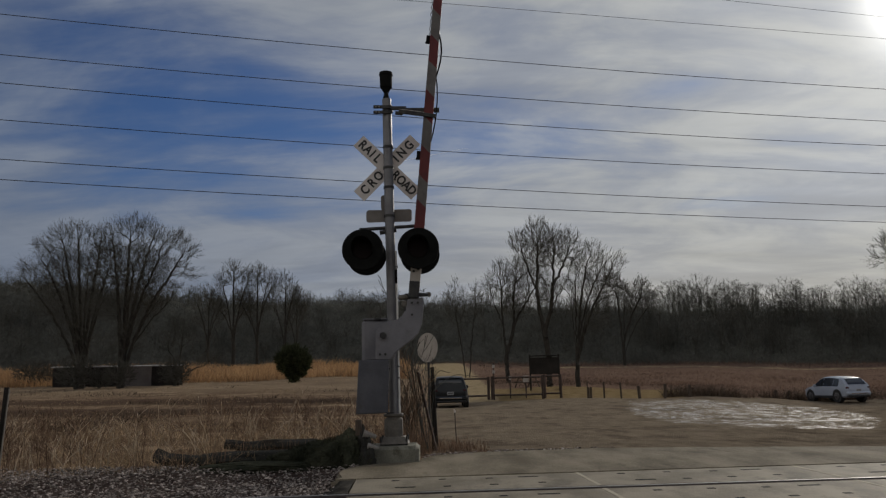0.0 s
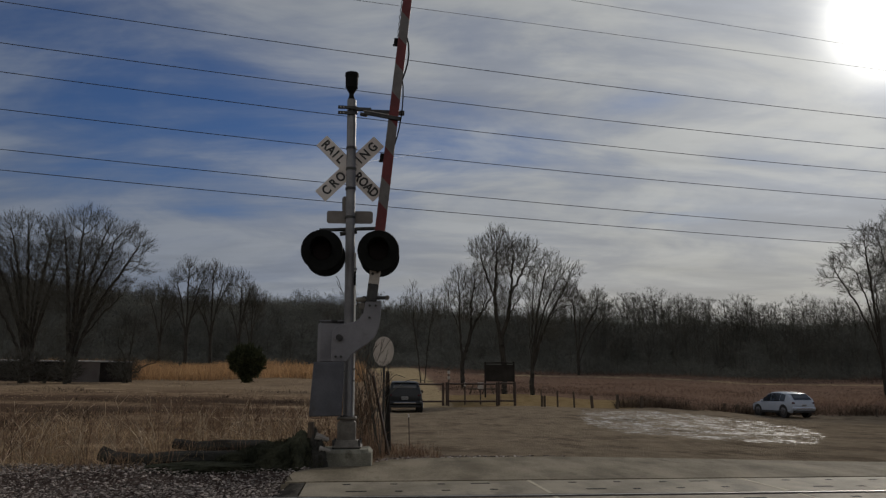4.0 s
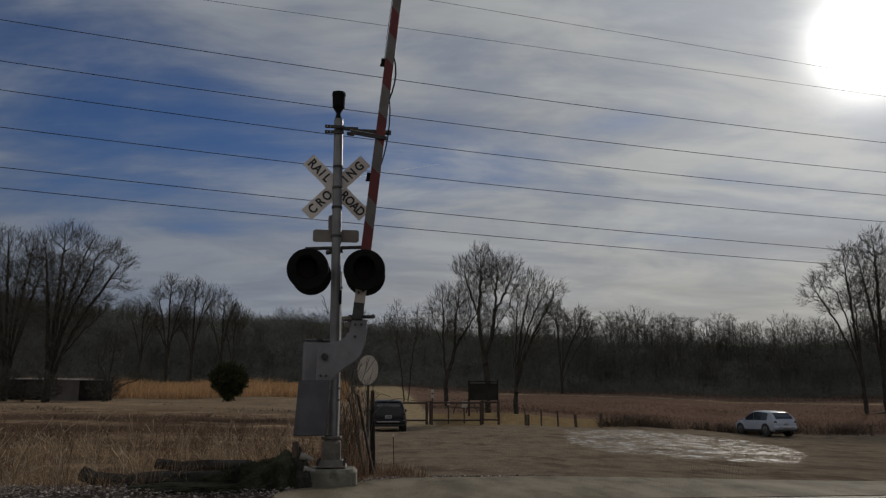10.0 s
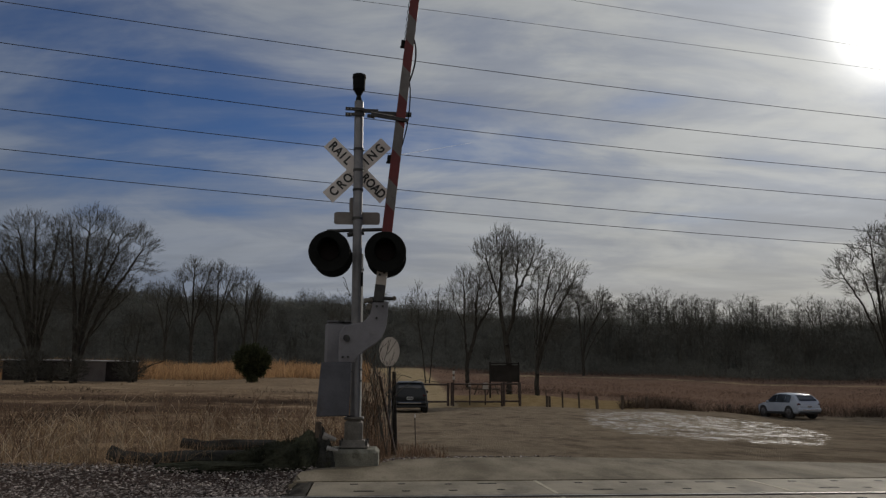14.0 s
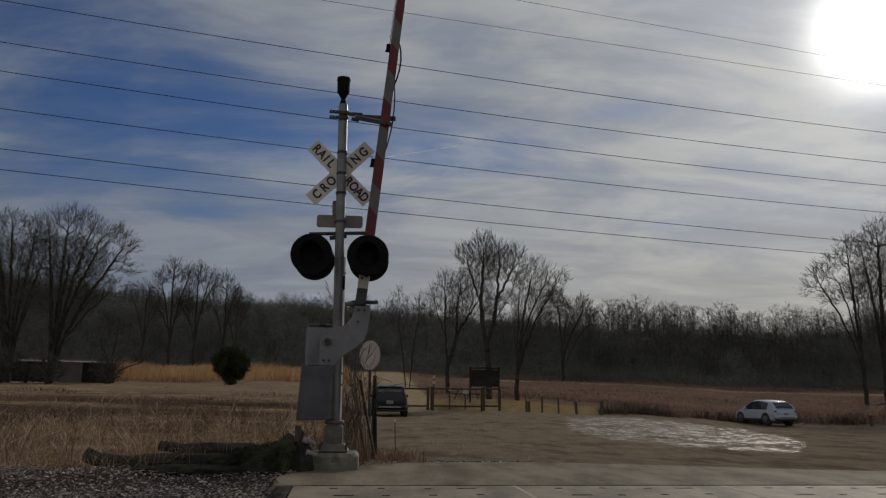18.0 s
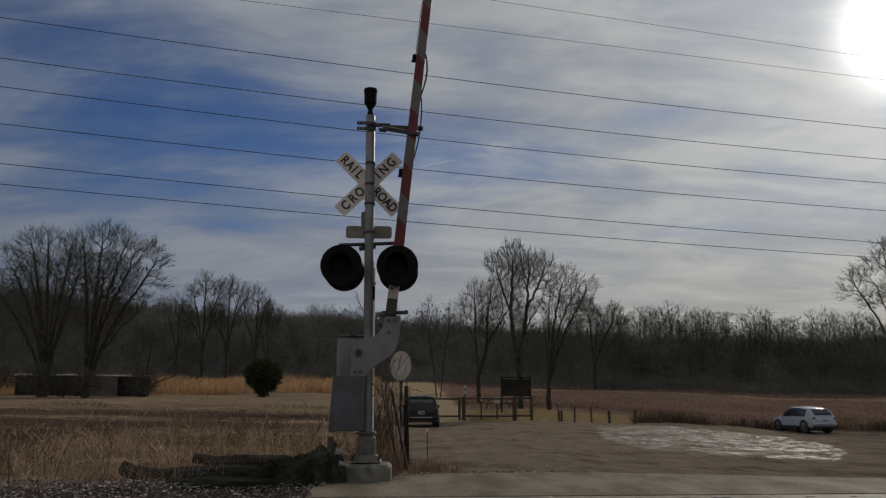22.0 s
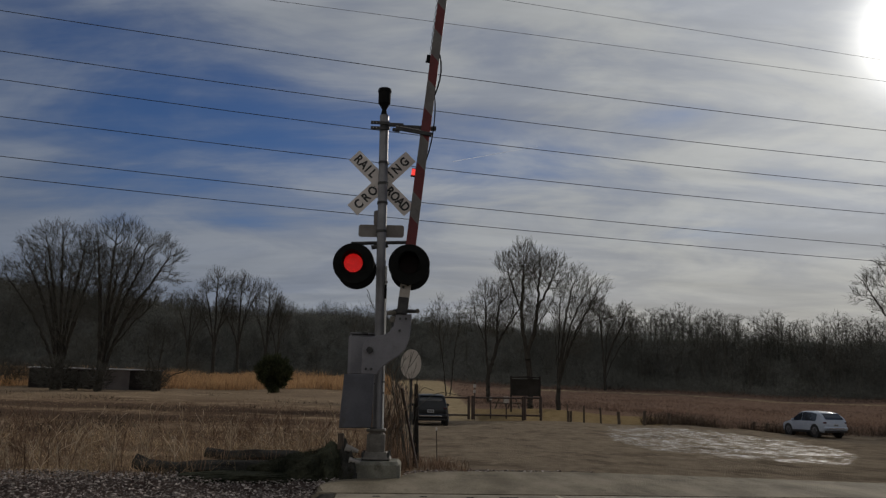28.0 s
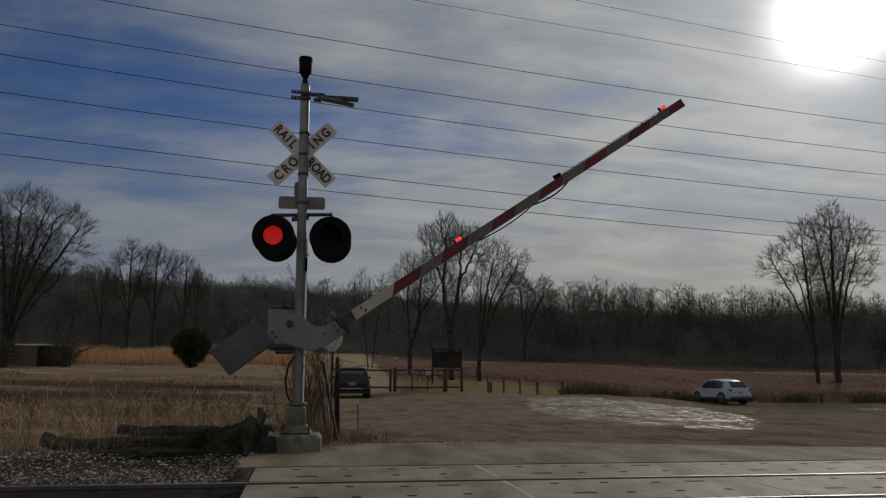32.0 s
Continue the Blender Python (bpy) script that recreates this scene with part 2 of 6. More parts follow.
JOINT = material("pale_joint_filler", (0.33, 0.29, 0.215), (0.44, 0.39, 0.30), 5, (0.7, 0.9), 0, 0.3, 40, ((0.2, 0.17, 0.13), 0.8), spec=0.05)
LOG = material("rotten_log", (0.026, 0.026, 0.023), (0.060, 0.058, 0.052), 5, (0.85, 0.95), 0, 0.9, 25, ((0.035, 0.030, 0.024), 0.7), (0.35, 1, 1), spec=0.05)
CEDAR = material("cedar_foliage", (0.035, 0.042, 0.022), (0.070, 0.076, 0.040), 2, (0.8, 0.95), 0, 0.2, 20, rand=0.45, spec=0.05)
# Paler copy of the straw below, with sunlight on the stalks in its colour.
PALE_STRAW = material("sunlit_weed_stems", (0.36, 0.285, 0.20), (0.58, 0.48, 0.36), 1.2, (0.7, 0.9), 0, 0, 10, rand=0.4, through_light=0.35, spec=0.05)
STRAW = material("dry_weed_stems", (0.24, 0.165, 0.098), (0.46, 0.34, 0.215), 1.2, (0.7, 0.9), 0, 0, 10, rand=0.55, through_light=0.3, spec=0.05)
ASPHALT = material("crumbling_asphalt", (0.030, 0.027, 0.023), (0.065, 0.058, 0.048), 4, (0.85, 0.95), 0, 0.8, 40, ((0.11, 0.098, 0.08), 0.5), spec=0.05)
GRIMY = material("grimy_cast_iron", (0.095, 0.086, 0.074), (0.175, 0.160, 0.140), 4, (0.65, 0.85), 0.05, 0.3, 40, ((0.075, 0.052, 0.036), 0.8), spec=0.2)
WEIGHT = material("dull_blue_grey_plate", (0.066, 0.067, 0.078), (0.100, 0.101, 0.114), 2.2, (0.55, 0.75), 0.05, 0.1, 50, ((0.065, 0.056, 0.048), 0.6), spec=0.25)
DARK_WEED = material("dark_dead_weeds", (0.050, 0.037, 0.028), (0.120, 0.088, 0.064), 0.8, (0.8, 0.95), 0, 0, 10, rand=0.45, through_light=0.15, spec=0.05)
DEAD_WEED = material("dead_brown_weeds", (0.115, 0.074, 0.052), (0.25, 0.168, 0.112), 2.0, (0.8, 0.95), 0, 0, 10, rand=0.45, through_light=0.25, spec=0.05)
BRUSH = material("dark_brush_heap", (0.020, 0.022, 0.015), (0.050, 0.051, 0.034), 3.0, (0.9, 0.95), 0, 0.8, 22, rand=0.4, spec=0.03)
# Near-white tone puts the sun's glint along the mast into the conduit's colour.
GLINT_CONDUIT = material("glint_toned_conduit", (0.60, 0.59, 0.56), (0.72, 0.71, 0.68), 8, (0.3, 0.45), 0.0, 0)
STUBBLE = material("field_stubble", (0.22, 0.155, 0.098), (0.38, 0.28, 0.18), 0.3, (0.8, 0.95), 0, 0, 4, ((0.13, 0.088, 0.06), 0.7), rand=0.4, through_light=0.3, spec=0.05)
GOLD_GRASS = material("golden_grass", (0.29, 0.170, 0.086), (0.46, 0.295, 0.158), 0.25, (0.7, 0.9), 0, 0, 4, ((0.21, 0.125, 0.066), 0.7), rand=0.35, through_light=0.4, spec=0.05)
RUST_GRASS = material("russet_prairie_grass", (0.082, 0.058, 0.046), (0.255, 0.165, 0.116), 0.08, (0.8, 0.9), 0, 0, 2, ((0.32, 0.240, 0.180), 0.7), (0.35, 1, 1), rand=0.3, through_light=0.18, spec=0.05)
POST_WOOD = material("dark_post_wood", (0.05, 0.035, 0.025), (0.10, 0.075, 0.055), 5, (0.8, 0.9), 0, 0.3, 40, None, (1, 1, 0.2))
GATE_STEEL = material("brown_gate_steel", (0.045, 0.030, 0.024), (0.075, 0.052, 0.042), 5, (0.5, 0.7), 0.3, 0.05)
CAR_WHITE = material("white_car_paint", (0.31, 0.345, 0.41), (0.37, 0.405, 0.47), 1, (0.18, 0.25), 0.0, 0.0, 10, spec=0.6)
CAR_DARK = material("dark_car_paint", (0.010, 0.011, 0.013), (0.016, 0.018, 0.020), 1, (0.30, 0.40), 0.0, 0.0, 10, spec=0.3)
CAR_TRIM = material("black_plastic_trim", (0.018, 0.018, 0.019), (0.03, 0.03, 0.03), 10, (0.5, 0.7), 0, 0.05)
TYRE = material("tyre_rubber", (0.012, 0.012, 0.012), (0.022, 0.021, 0.02), 10, (0.75, 0.9), 0, 0.1)
RIM = material("alloy_rim", (0.15, 0.15, 0.16), (0.22, 0.22, 0.23), 8, (0.25, 0.4), 0.9, 0.02)
CHROME = material("bright_trim", (0.55, 0.55, 0.56), (0.65, 0.65, 0.66), 8, (0.12, 0.2), 1.0, 0)
CAR_GLASS = glass("tinted_car_glass", (0.010, 0.012, 0.014))
TAIL_RED = material("red_tail_lamp", (0.045, 0.012, 0.014), (0.070, 0.016, 0.018), 10, (0.15, 0.25), 0, 0)
SHED_WALL = material("weathered_shed_wall", (0.022, 0.020, 0.019), (0.045, 0.038, 0.035), 1.5, (0.8, 0.95), 0, 0.2, 20, spec=0.1)
SHED_DARK = material("dark_stained_board", (0.018, 0.016, 0.014), (0.034, 0.030, 0.027), 1.5, (0.8, 0.95), 0, 0.2, 20, spec=0.1)
SHED_PALE = material("grey_shed_panel", (0.15, 0.132, 0.125), (0.21, 0.186, 0.176), 1.5, (0.7, 0.9), 0, 0.1, 20, spec=0.1)
ROOF_PALE = material("pale_metal_roof", (0.26, 0.25, 0.24), (0.42, 0.40, 0.38), 1.5, (0.5, 0.7), 0.1, 0.05, 20, ((0.12, 0.10, 0.085), 0.8))
WIRE = material("bare_line_wire", (0.03, 0.03, 0.032), (0.05, 0.05, 0.052), 3, (0.5, 0.7), 0.4, 0)
PLATE = material("pale_plate", (0.26, 0.26, 0.27), (0.34, 0.34, 0.34), 10, (0.4, 0.6), 0, 0)
TRAIL = material("ice_crystal_trail", (0.88, 0.89, 0.92), (0.92, 0.93, 0.95), 0.01, (0.9, 0.95), 0, 0, 0.05, through_light=0.7)


# ---- building helpers ----
def part(name, bm, mat, parent=None, label="", smooth=False):
    """Links a bmesh as one mesh object under a thing or a part."""
    me = bpy.data.meshes.new(name)
    bm.to_mesh(me)
    bm.free()
    me.materials.append(mat)
    if smooth:
        me.shade_smooth()
        me.set_sharp_from_angle(angle=radians(40))
    ob = new(name, me)
    ob.parent = parent
    if label:
        ob["label"] = label
    return ob


def sheet(name, verts, faces, mat, parent=None, smooth=False):
    me = bpy.data.meshes.new(name)
    me.from_pydata(np.asarray(verts, float).tolist() if not isinstance(verts, list) else verts, [], faces.tolist() if isinstance(faces, np.ndarray) else faces)
    me.materials.append(mat)
    if smooth:
        me.shade_smooth()
    me.update()
    ob = new(name, me)
    ob.parent = parent
    return ob


def thing(name, m, label, category, group="", kind=""):
    ob = new(name)
    ob.empty_display_size = 0.2
    ob.matrix_basis = m
    return tagged(ob, label, category, group, kind)


def box(size, at=(0, 0, 0), turn=(0, 0, 0), bevel=0.006, bm=None):
    bm = bm or bmesh.new()
    made = bmesh.ops.create_cube(bm, size=1.0, matrix=pose(*at, *turn) @ Matrix.Diagonal((*size, 1)))["verts"]
    if bevel:
        edges = list({e for v in made for e in v.link_edges})
        bmesh.ops.bevel(bm, geom=edges, offset=min(bevel, min(size) * 0.45), segments=1, affect="EDGES")
    return bm


def rod(p, q, r, r2=None, seg=12, bm=None, caps=True):
    bm = bm or bmesh.new()
    p, q = Vector(p), Vector(q)
    m = Matrix.Translation((p + q) / 2) @ (q - p).to_track_quat("Z", "Y").to_matrix().to_4x4()
    bmesh.ops.create_cone(bm, cap_ends=caps, segments=seg, radius1=r, radius2=r if r2 is None else r2, depth=(q - p).length, matrix=m)
    return bm


def pipe(points, r, seg=8, bm=None):
    bm = bm or bmesh.new()
    for p, q in zip(points, points[1:]):
        rod(p, q, r, seg=seg, bm=bm)
    return bm


def prism(outline, y0, y1, bevel=0.0, bm=None):
    """A flat outline in x and z, drawn out from y0 to y1."""
    bm = bm or bmesh.new()
    a = [bm.verts.new((x, y0, z)) for x, z in outline]
    b = [bm.verts.new((x, y1, z)) for x, z in outline]
    n = len(outline)
    bm.faces.new(a)
    bm.faces.new(b[::-1])
    for i in range(n):
        bm.faces.new((a[(i + 1) % n], a[i], b[i], b[(i + 1) % n]))
    bmesh.ops.recalc_face_normals(bm, faces=bm.faces)
    if bevel:
        bmesh.ops.bevel(bm, geom=list(bm.edges), offset=bevel, segments=1, affect="EDGES")
    return bm


def tubes(p, q, r0, r1, n):
    """Open tapered tubes for many limbs at once: vertices and faces."""
    p, q, r0, r1 = (np.asarray(a, float) for a in (p, q, r0, r1))
    d = q - p
    d /= np.linalg.norm(d, axis=1, keepdims=True) + 1e-9
    side = np.cross(d, np.where(np.abs(d[:, 2:3]) < 0.9, [[0, 0, 1.0]], [[1.0, 0, 0]]))
    side /= np.linalg.norm(side, axis=1, keepdims=True)
    other = np.cross(d, side)
    a = np.arange(n) * 2 * np.pi / n
    ring = side[:, None] * np.cos(a)[None, :, None] + other[:, None] * np.sin(a)[None, :, None]
    v = np.concatenate([p[:, None] + ring * r0[:, None, None], q[:, None] + ring * r1[:, None, None]], 1)
    i = np.arange(n)
    f = np.stack([i, (i + 1) % n, (i + 1) % n + n, i + n], 1)
    faces = (f[None] + (np.arange(len(p)) * 2 * n)[:, None, None]).reshape(-1, 4)
    return v.reshape(-1, 3), faces


# ---- the lie of the land ----
AZ = [-180, -60, -30, -22, -14, -8, 0, 8, 16, 26, 36, 60, 180]
FAR = [0, 13, 24, 34, 48, 60, 75, 95, 119, 136, 155, 210, 320, 2600]
HEIGHT = {
    -30: (0, 0, 0.05, 0.15, 0.50, 0.85, 1.20, 2.1, 3.1, 15.2, 17.6, 24.5, 27.0, 60.0),
    -22: (0, 0, 0.05, 0.15, 0.50, 0.85, 1.20, 2.1, 3.1, 14.2, 15.6, 23.0, 25.0, 60.0),
    -14: (0, 0, 0.05, 0.15, 0.50, 0.85, 1.20, 2.1, 3.1, 12.8, 14.0, 20.0, 23.0, 55.0),
    -8: (0, 0, 0.0, 0.10, 0.40, 0.75, 1.45, 2.3, 3.2, 13.4, 15.2, 20.0, 22.0, 50.0),
    0: (0, 0, -0.12, -0.22, -0.30, 0.10, 0.85, 2.15, 3.4, 12.0, 13.2, 19.0, 20.0, 50.0),
    8: (0, 0, -0.15, -0.25, -0.22, 0.25, 0.60, 1.30, 2.6, 11.4, 12.5, 16.0, 18.0, 50.0),
    16: (0, 0, -0.22, -0.35, -0.34, -0.20, 0.20, 1.15, 2.4, 10.4, 11.2, 13.5, 16.0, 50.0),
    26: (0, 0, -0.30, -0.55, -0.85, -0.95, -0.60, 0.50, 1.7, 9.2, 9.6, 11.0, 13.0, 45.0),
}
_rows = np.array([HEIGHT[-30]] * 3 + [HEIGHT[-22], HEIGHT[-14], HEIGHT[-8], HEIGHT[0], HEIGHT[8], HEIGHT[16]] + [HEIGHT[26]] * 4)


def ground_z(x, y):
    """Height of the ground at a place; arrays are fine."""
    x, y = np.asarray(x, float), np.asarray(y, float)
    r, az = np.hypot(x, y), np.degrees(np.arctan2(x, y))
    each = np.stack([np.interp(r, FAR, row) for row in _rows])
    i = np.clip(np.searchsorted(AZ, az, side="right") - 1, 0, len(AZ) - 2)
    lo = np.take(AZ, i).astype(float)
    w = np.clip((az - lo) / (np.take(AZ, i + 1) - lo), 0, 1)
    w = w * w * (3 - 2 * w)
    a = np.take_along_axis(each, i[None], 0)[0]
    b = np.take_along_axis(each, (i + 1)[None], 0)[0]
    dip = 0.13 * np.exp(-(((az - 0.2) / 2.2) ** 2) - ((r - 43.0) / 4.0) ** 2)  # the hollow where the dark car stands
    return a + (b - a) * w - dip


def gz(x, y):
    return float(ground_z(np.array([x]), np.array([y]))[0])


def at_polar(az, r):
    return r * math.sin(radians(az)), r * math.cos(radians(az))


def step(x, lo, hi):
    s = np.clip((x - lo) / (hi - lo), 0, 1)
    return s * s * (3 - 2 * s)


def ground_material():
    m = bpy.data.materials.new("open_ground")
    m.use_nodes = True
    k = Nodes(m.node_tree)
    co = k.n("ShaderNodeNewGeometry").outputs["Position"]
    flat = k.n("ShaderNodeMapping", Vector=co, Scale=(1.2, 0.62, 1.0))
    wide, mid, fine = k.noise(flat, 0.22, 5.0), k.noise(flat, 1.6, 5.0, 0.6), k.noise(co, 14.0, 5.0, 0.65)

    def zone(name, edge=0.25):
        a = k.n("ShaderNodeAttribute")
        a.attribute_name = name
        return k.ramp(k.math("ADD", a.outputs["Fac"], k.math("MULTIPLY", k.math("SUBTRACT", mid, 0.5), 0.8)), 0.5 - edge, 0.5 + edge)

    tone = k.ramp(k.math("ADD", k.math("MULTIPLY", mid, 0.5), k.math("MULTIPLY", fine, 0.5)), 0.36, 0.64)
    gritty = k.noise(k.n("ShaderNodeMapping", Vector=co, Scale=(1.5, 0.6, 1.0)), 2.4, 10.0, 0.82)
    field = k.mix(tone, (0.135, 0.094, 0.064), (0.285, 0.206, 0.136))
    field = k.mix(k.ramp(gritty, 0.46, 0.60, 0.0, 0.85), field, (0.095, 0.062, 0.042))
    field = k.mix(k.ramp(k.noise(k.n("ShaderNodeMapping", Vector=co, Scale=(0.16, 0.34, 1.0)), 1.0, 5.0, 0.6), 0.47, 0.60, 0.0, 0.75), field, (0.115, 0.074, 0.051))
    field = k.mix(k.ramp(k.noise(k.n("ShaderNodeMapping", Vector=co, Scale=(0.20, 0.40, 1.0)), 1.3, 5.0, 0.6), 0.56, 0.64, 0.0, 0.6), field, (0.40, 0.30, 0.20))
    # wheel ruts and a pale mown strip across the field
    at = k.n("ShaderNodeSeparateXYZ", Vector=co)
    across = k.math("ADD", at.outputs[1], k.math("ADD", k.math("MULTIPLY", at.outputs[0], 0.05), k.math("MULTIPLY", k.math("SUBTRACT", mid, 0.5), 1.6)))
    field = k.mix(k.ramp(across, 42.0, 58.0, 0.0, 0.45), field, (0.34, 0.262, 0.178))
    for centre, wide in ((20.6, 0.36), (22.6, 0.42), (31.5, 1.3), (40.0, 2.0)):
        rut = k.ramp(k.math("ABSOLUTE", k.math("SUBTRACT", across, centre)), wide, wide * 2.2, 0.9, 0.0)
        field = k.mix(k.math("MULTIPLY", rut, k.ramp(at.outputs[0], -2.5, -5.0)), field, (0.085, 0.058, 0.042))
    lot = k.mix(k.ramp(k.math("ADD", k.math("MULTIPLY", gritty, 0.55), k.math("MULTIPLY", mid, 0.45)), 0.38, 0.62), (0.095, 0.074, 0.052), (0.270, 0.216, 0.155))
    lot = k.mix(k.ramp(wide, 0.42, 0.62, 0.0, 0.5), lot, (0.240, 0.194, 0.143))
    lot = k.mix(k.ramp(k.noise(flat, 0.6, 7.0, 0.68), 0.50, 0.62, 0.0, 0.6), lot, (0.095, 0.073, 0.053))
    lot = k.mix(k.ramp(k.noise(k.n("ShaderNodeMapping", Vector=co, Scale=(1.2, 0.6, 1.0)), 3.0, 9.0, 0.80), 0.57, 0.66, 0.0, 0.65), lot, (0.29, 0.25, 0.20))
    lawn = k.mix(tone, (0.18, 0.128, 0.064), (0.27, 0.198, 0.105))
    path = k.mix(tone, (0.27, 0.205, 0.122), (0.38, 0.30, 0.185))
    litter = k.mix(tone, (0.070, 0.069, 0.059), (0.130, 0.127, 0.108))
    bed = k.mix(tone, (0.050, 0.036, 0.031), (0.115, 0.086, 0.074))
    russet = k.mix(tone, (0.13, 0.084, 0.062), (0.22, 0.15, 0.112))
    colour = k.mix(zone("russet"), field, russet)
    colour = k.mix(zone("lawn"), colour, lawn)
    colour = k.mix(zone("lot", 0.15), colour, lot)
    colour = k.mix(zone("path", 0.2), colour, path)
    colour = k.mix(zone("bed", 0.2), colour, bed)
    colour = k.mix(zone("litter"), colour, litter)
    # a thin broken sheet of melt water and ice over the gravel
    a = k.n("ShaderNodeAttribute")
    a.attribute_name = "wet"
    long = k.n("ShaderNodeMapping", Vector=co, Scale=(0.8, 0.5, 1.0))
    broken = k.math("ADD", k.math("MULTIPLY", k.noise(long, 1.6, 10.0, 0.84, 0.3), 0.55), k.math("MULTIPLY", k.noise(long, 5.5, 6.0, 0.75), 0.45))
    wet = k.ramp(k.math("ADD", k.math("MULTIPLY", a.outputs["Fac"], 0.250), broken), 0.725, 0.84)
    colour = k.mix(k.math("MULTIPLY", wet, 0.4), colour, (0.36, 0.37, 0.38))
    rough = k.ramp(wet, 0.0, 1.0, 0.92, 0.34)
    bump = k.n("ShaderNodeBump", Strength=k.ramp(wet, 0.0, 1.0, 0.75, 0.10), Distance=0.10, Height=k.math("ADD", fine, k.math("ADD", mid, gritty)))
    bsdf = k.n("ShaderNodeBsdfPrincipled", Base_Color=colour, Roughness=rough, Normal=bump)
    k.put(bsdf.inputs["Specular IOR Level"], k.ramp(wet, 0.0, 1.0, 0.0, 0.45))
    k.t.links.new(bsdf.outputs[0], k.n("ShaderNodeOutputMaterial").inputs[0])
    return m


def build_ground():
    az = np.concatenate([np.arange(-180, -46, 6.0), np.arange(-46, 46, 0.4), np.arange(46, 180, 6.0)])
    rr = np.concatenate([[0.5, 2, 4, 6], np.arange(7, 20, 0.25), np.arange(20, 70, 0.6), np.arange(70, 160, 2.0), np.geomspace(160, 2500, 22)])
    a, r = np.meshgrid(np.radians(az), rr)
    x, y = r * np.sin(a), r * np.cos(a)
    z = ground_z(x.ravel(), y.ravel()).reshape(x.shape)
    rough = np.array([noise.noise((px * 0.25, py * 0.25, 0.3)) for px, py in zip(x.ravel(), y.ravel())]).reshape(x.shape)
    z = z + rough * 0.10 * step(r, 15, 30) - 0.14 * (1 - step(r, 10.9, 11.9)) - 0.03
    hill = np.array([noise.noise((px * 0.012, py * 0.012, 5.3)) for px, py in zip(x.ravel(), y.ravel())]).reshape(x.shape)
    z = z + hill * 3.0 * step(r, 150, 220) + 1.6 * rough * step(r, 122, 134)
    n = len(az)
    i, j = np.meshgrid(np.arange(len(rr) - 1), np.arange(n), indexing="ij")
    j2 = (j + 1) % n
    faces = np.stack([i * n + j, (i + 1) * n + j, (i + 1) * n + j2, i * n + j2], -1).reshape(-1, 4)[:, ::-1]
    ob = sheet("ground", np.stack([x, y, z], -1).reshape(-1, 3), faces, ground_material(), smooth=True)
    d = np.degrees(a)
    far_edge = np.interp(d, [-5, 3, 9, 16, 20, 27, 36, 60], [47, 48, 49.5, 50, 53, 60, 63, 66])
    left_edge = np.interp(r, [10, 14, 46, 52], [-3, -0.9, -2.2, -1.5])
    lot = step(d, left_edge - 0.6, left_edge + 0.6) * (1 - step(r, far_edge - 0.6, far_edge + 0.6)) * step(r, 11, 13)
    mid = np.interp(r, [48, 65, 90, 112], [2.2, 1.3, 0.2, -0.5])
    path = (1 - step(np.abs(d - mid), 1.2, 2.0)) * step(r, 46, 50) * (1 - step(r, 112, 118))
    track = np.interp(d, [4, 16, 30, 45], [110, 108, 104, 98])  # a mown track through the far grass
    path = np.maximum(path, 0.56 * (1 - step(np.abs(r - track), 0.8, 3.6)) * step(d, 4, 6))
    lawn = step(d, 2.5, 3.5) * (1 - step(d, 15.5, 17.5)) * step(r, far_edge - 0.5, far_edge + 0.8) * (1 - step(r, 60, 64))
    russet = step(d - np.interp(r, [52, 65, 90, 118], [3.8, 2.8, 1.6, 0.4]), -0.6, 1.4) * step(r, 54, 64) + step(d, 16, 18) * step(r, far_edge, far_edge + 1.5)
    bed = (1 - step(r, 12.0, 13.0)) * (1 - step(x, -1.4, -0.9)) + 0 * r
    litter = step(r, 116, 121)
    near = np.interp(d, [11.6, 13.2, 15.6, 19.9, 25.7, 29.2], [33, 28.0, 21.8, 19.4, 19.7, 22.2])
    span = (r - near) / (np.interp(d, [11.6, 20, 23.6, 25.7, 29.2], [46, 51, 50, 43, 27.0]) - near)
    wet_lot = step(span, -0.08, 0.12) * (1 - step(span, 0.82, 1.1)) * step(d, 11.0, 13.2) * (1 - step(d, 27.6, 29.6))
    wet = wet_lot + (1 - step(np.hypot((d - 35) / 4.5, (r - 51) / 2.2), 0.3, 1.0))
    for name, values in (("lot", lot), ("path", path), ("lawn", lawn), ("russet", russet), ("bed", bed), ("litter", litter), ("wet", wet)):
        layer = ob.data.attributes.new(name, "FLOAT", "POINT")
        layer.data.foreach_set("value", np.clip(values, 0, 1).ravel())
    tagged(ob, "open ground of tan field, brown gravel lot and rising wood floor", "ground", kind="structure")


build_ground()


# ---- the crossing: road, panels, rails ----
TRACK = pose(0, 8.72, 0, 0, 0, 2.7)  # x along the far rail, y across it
END = -1.08  # where the panels stop along the track


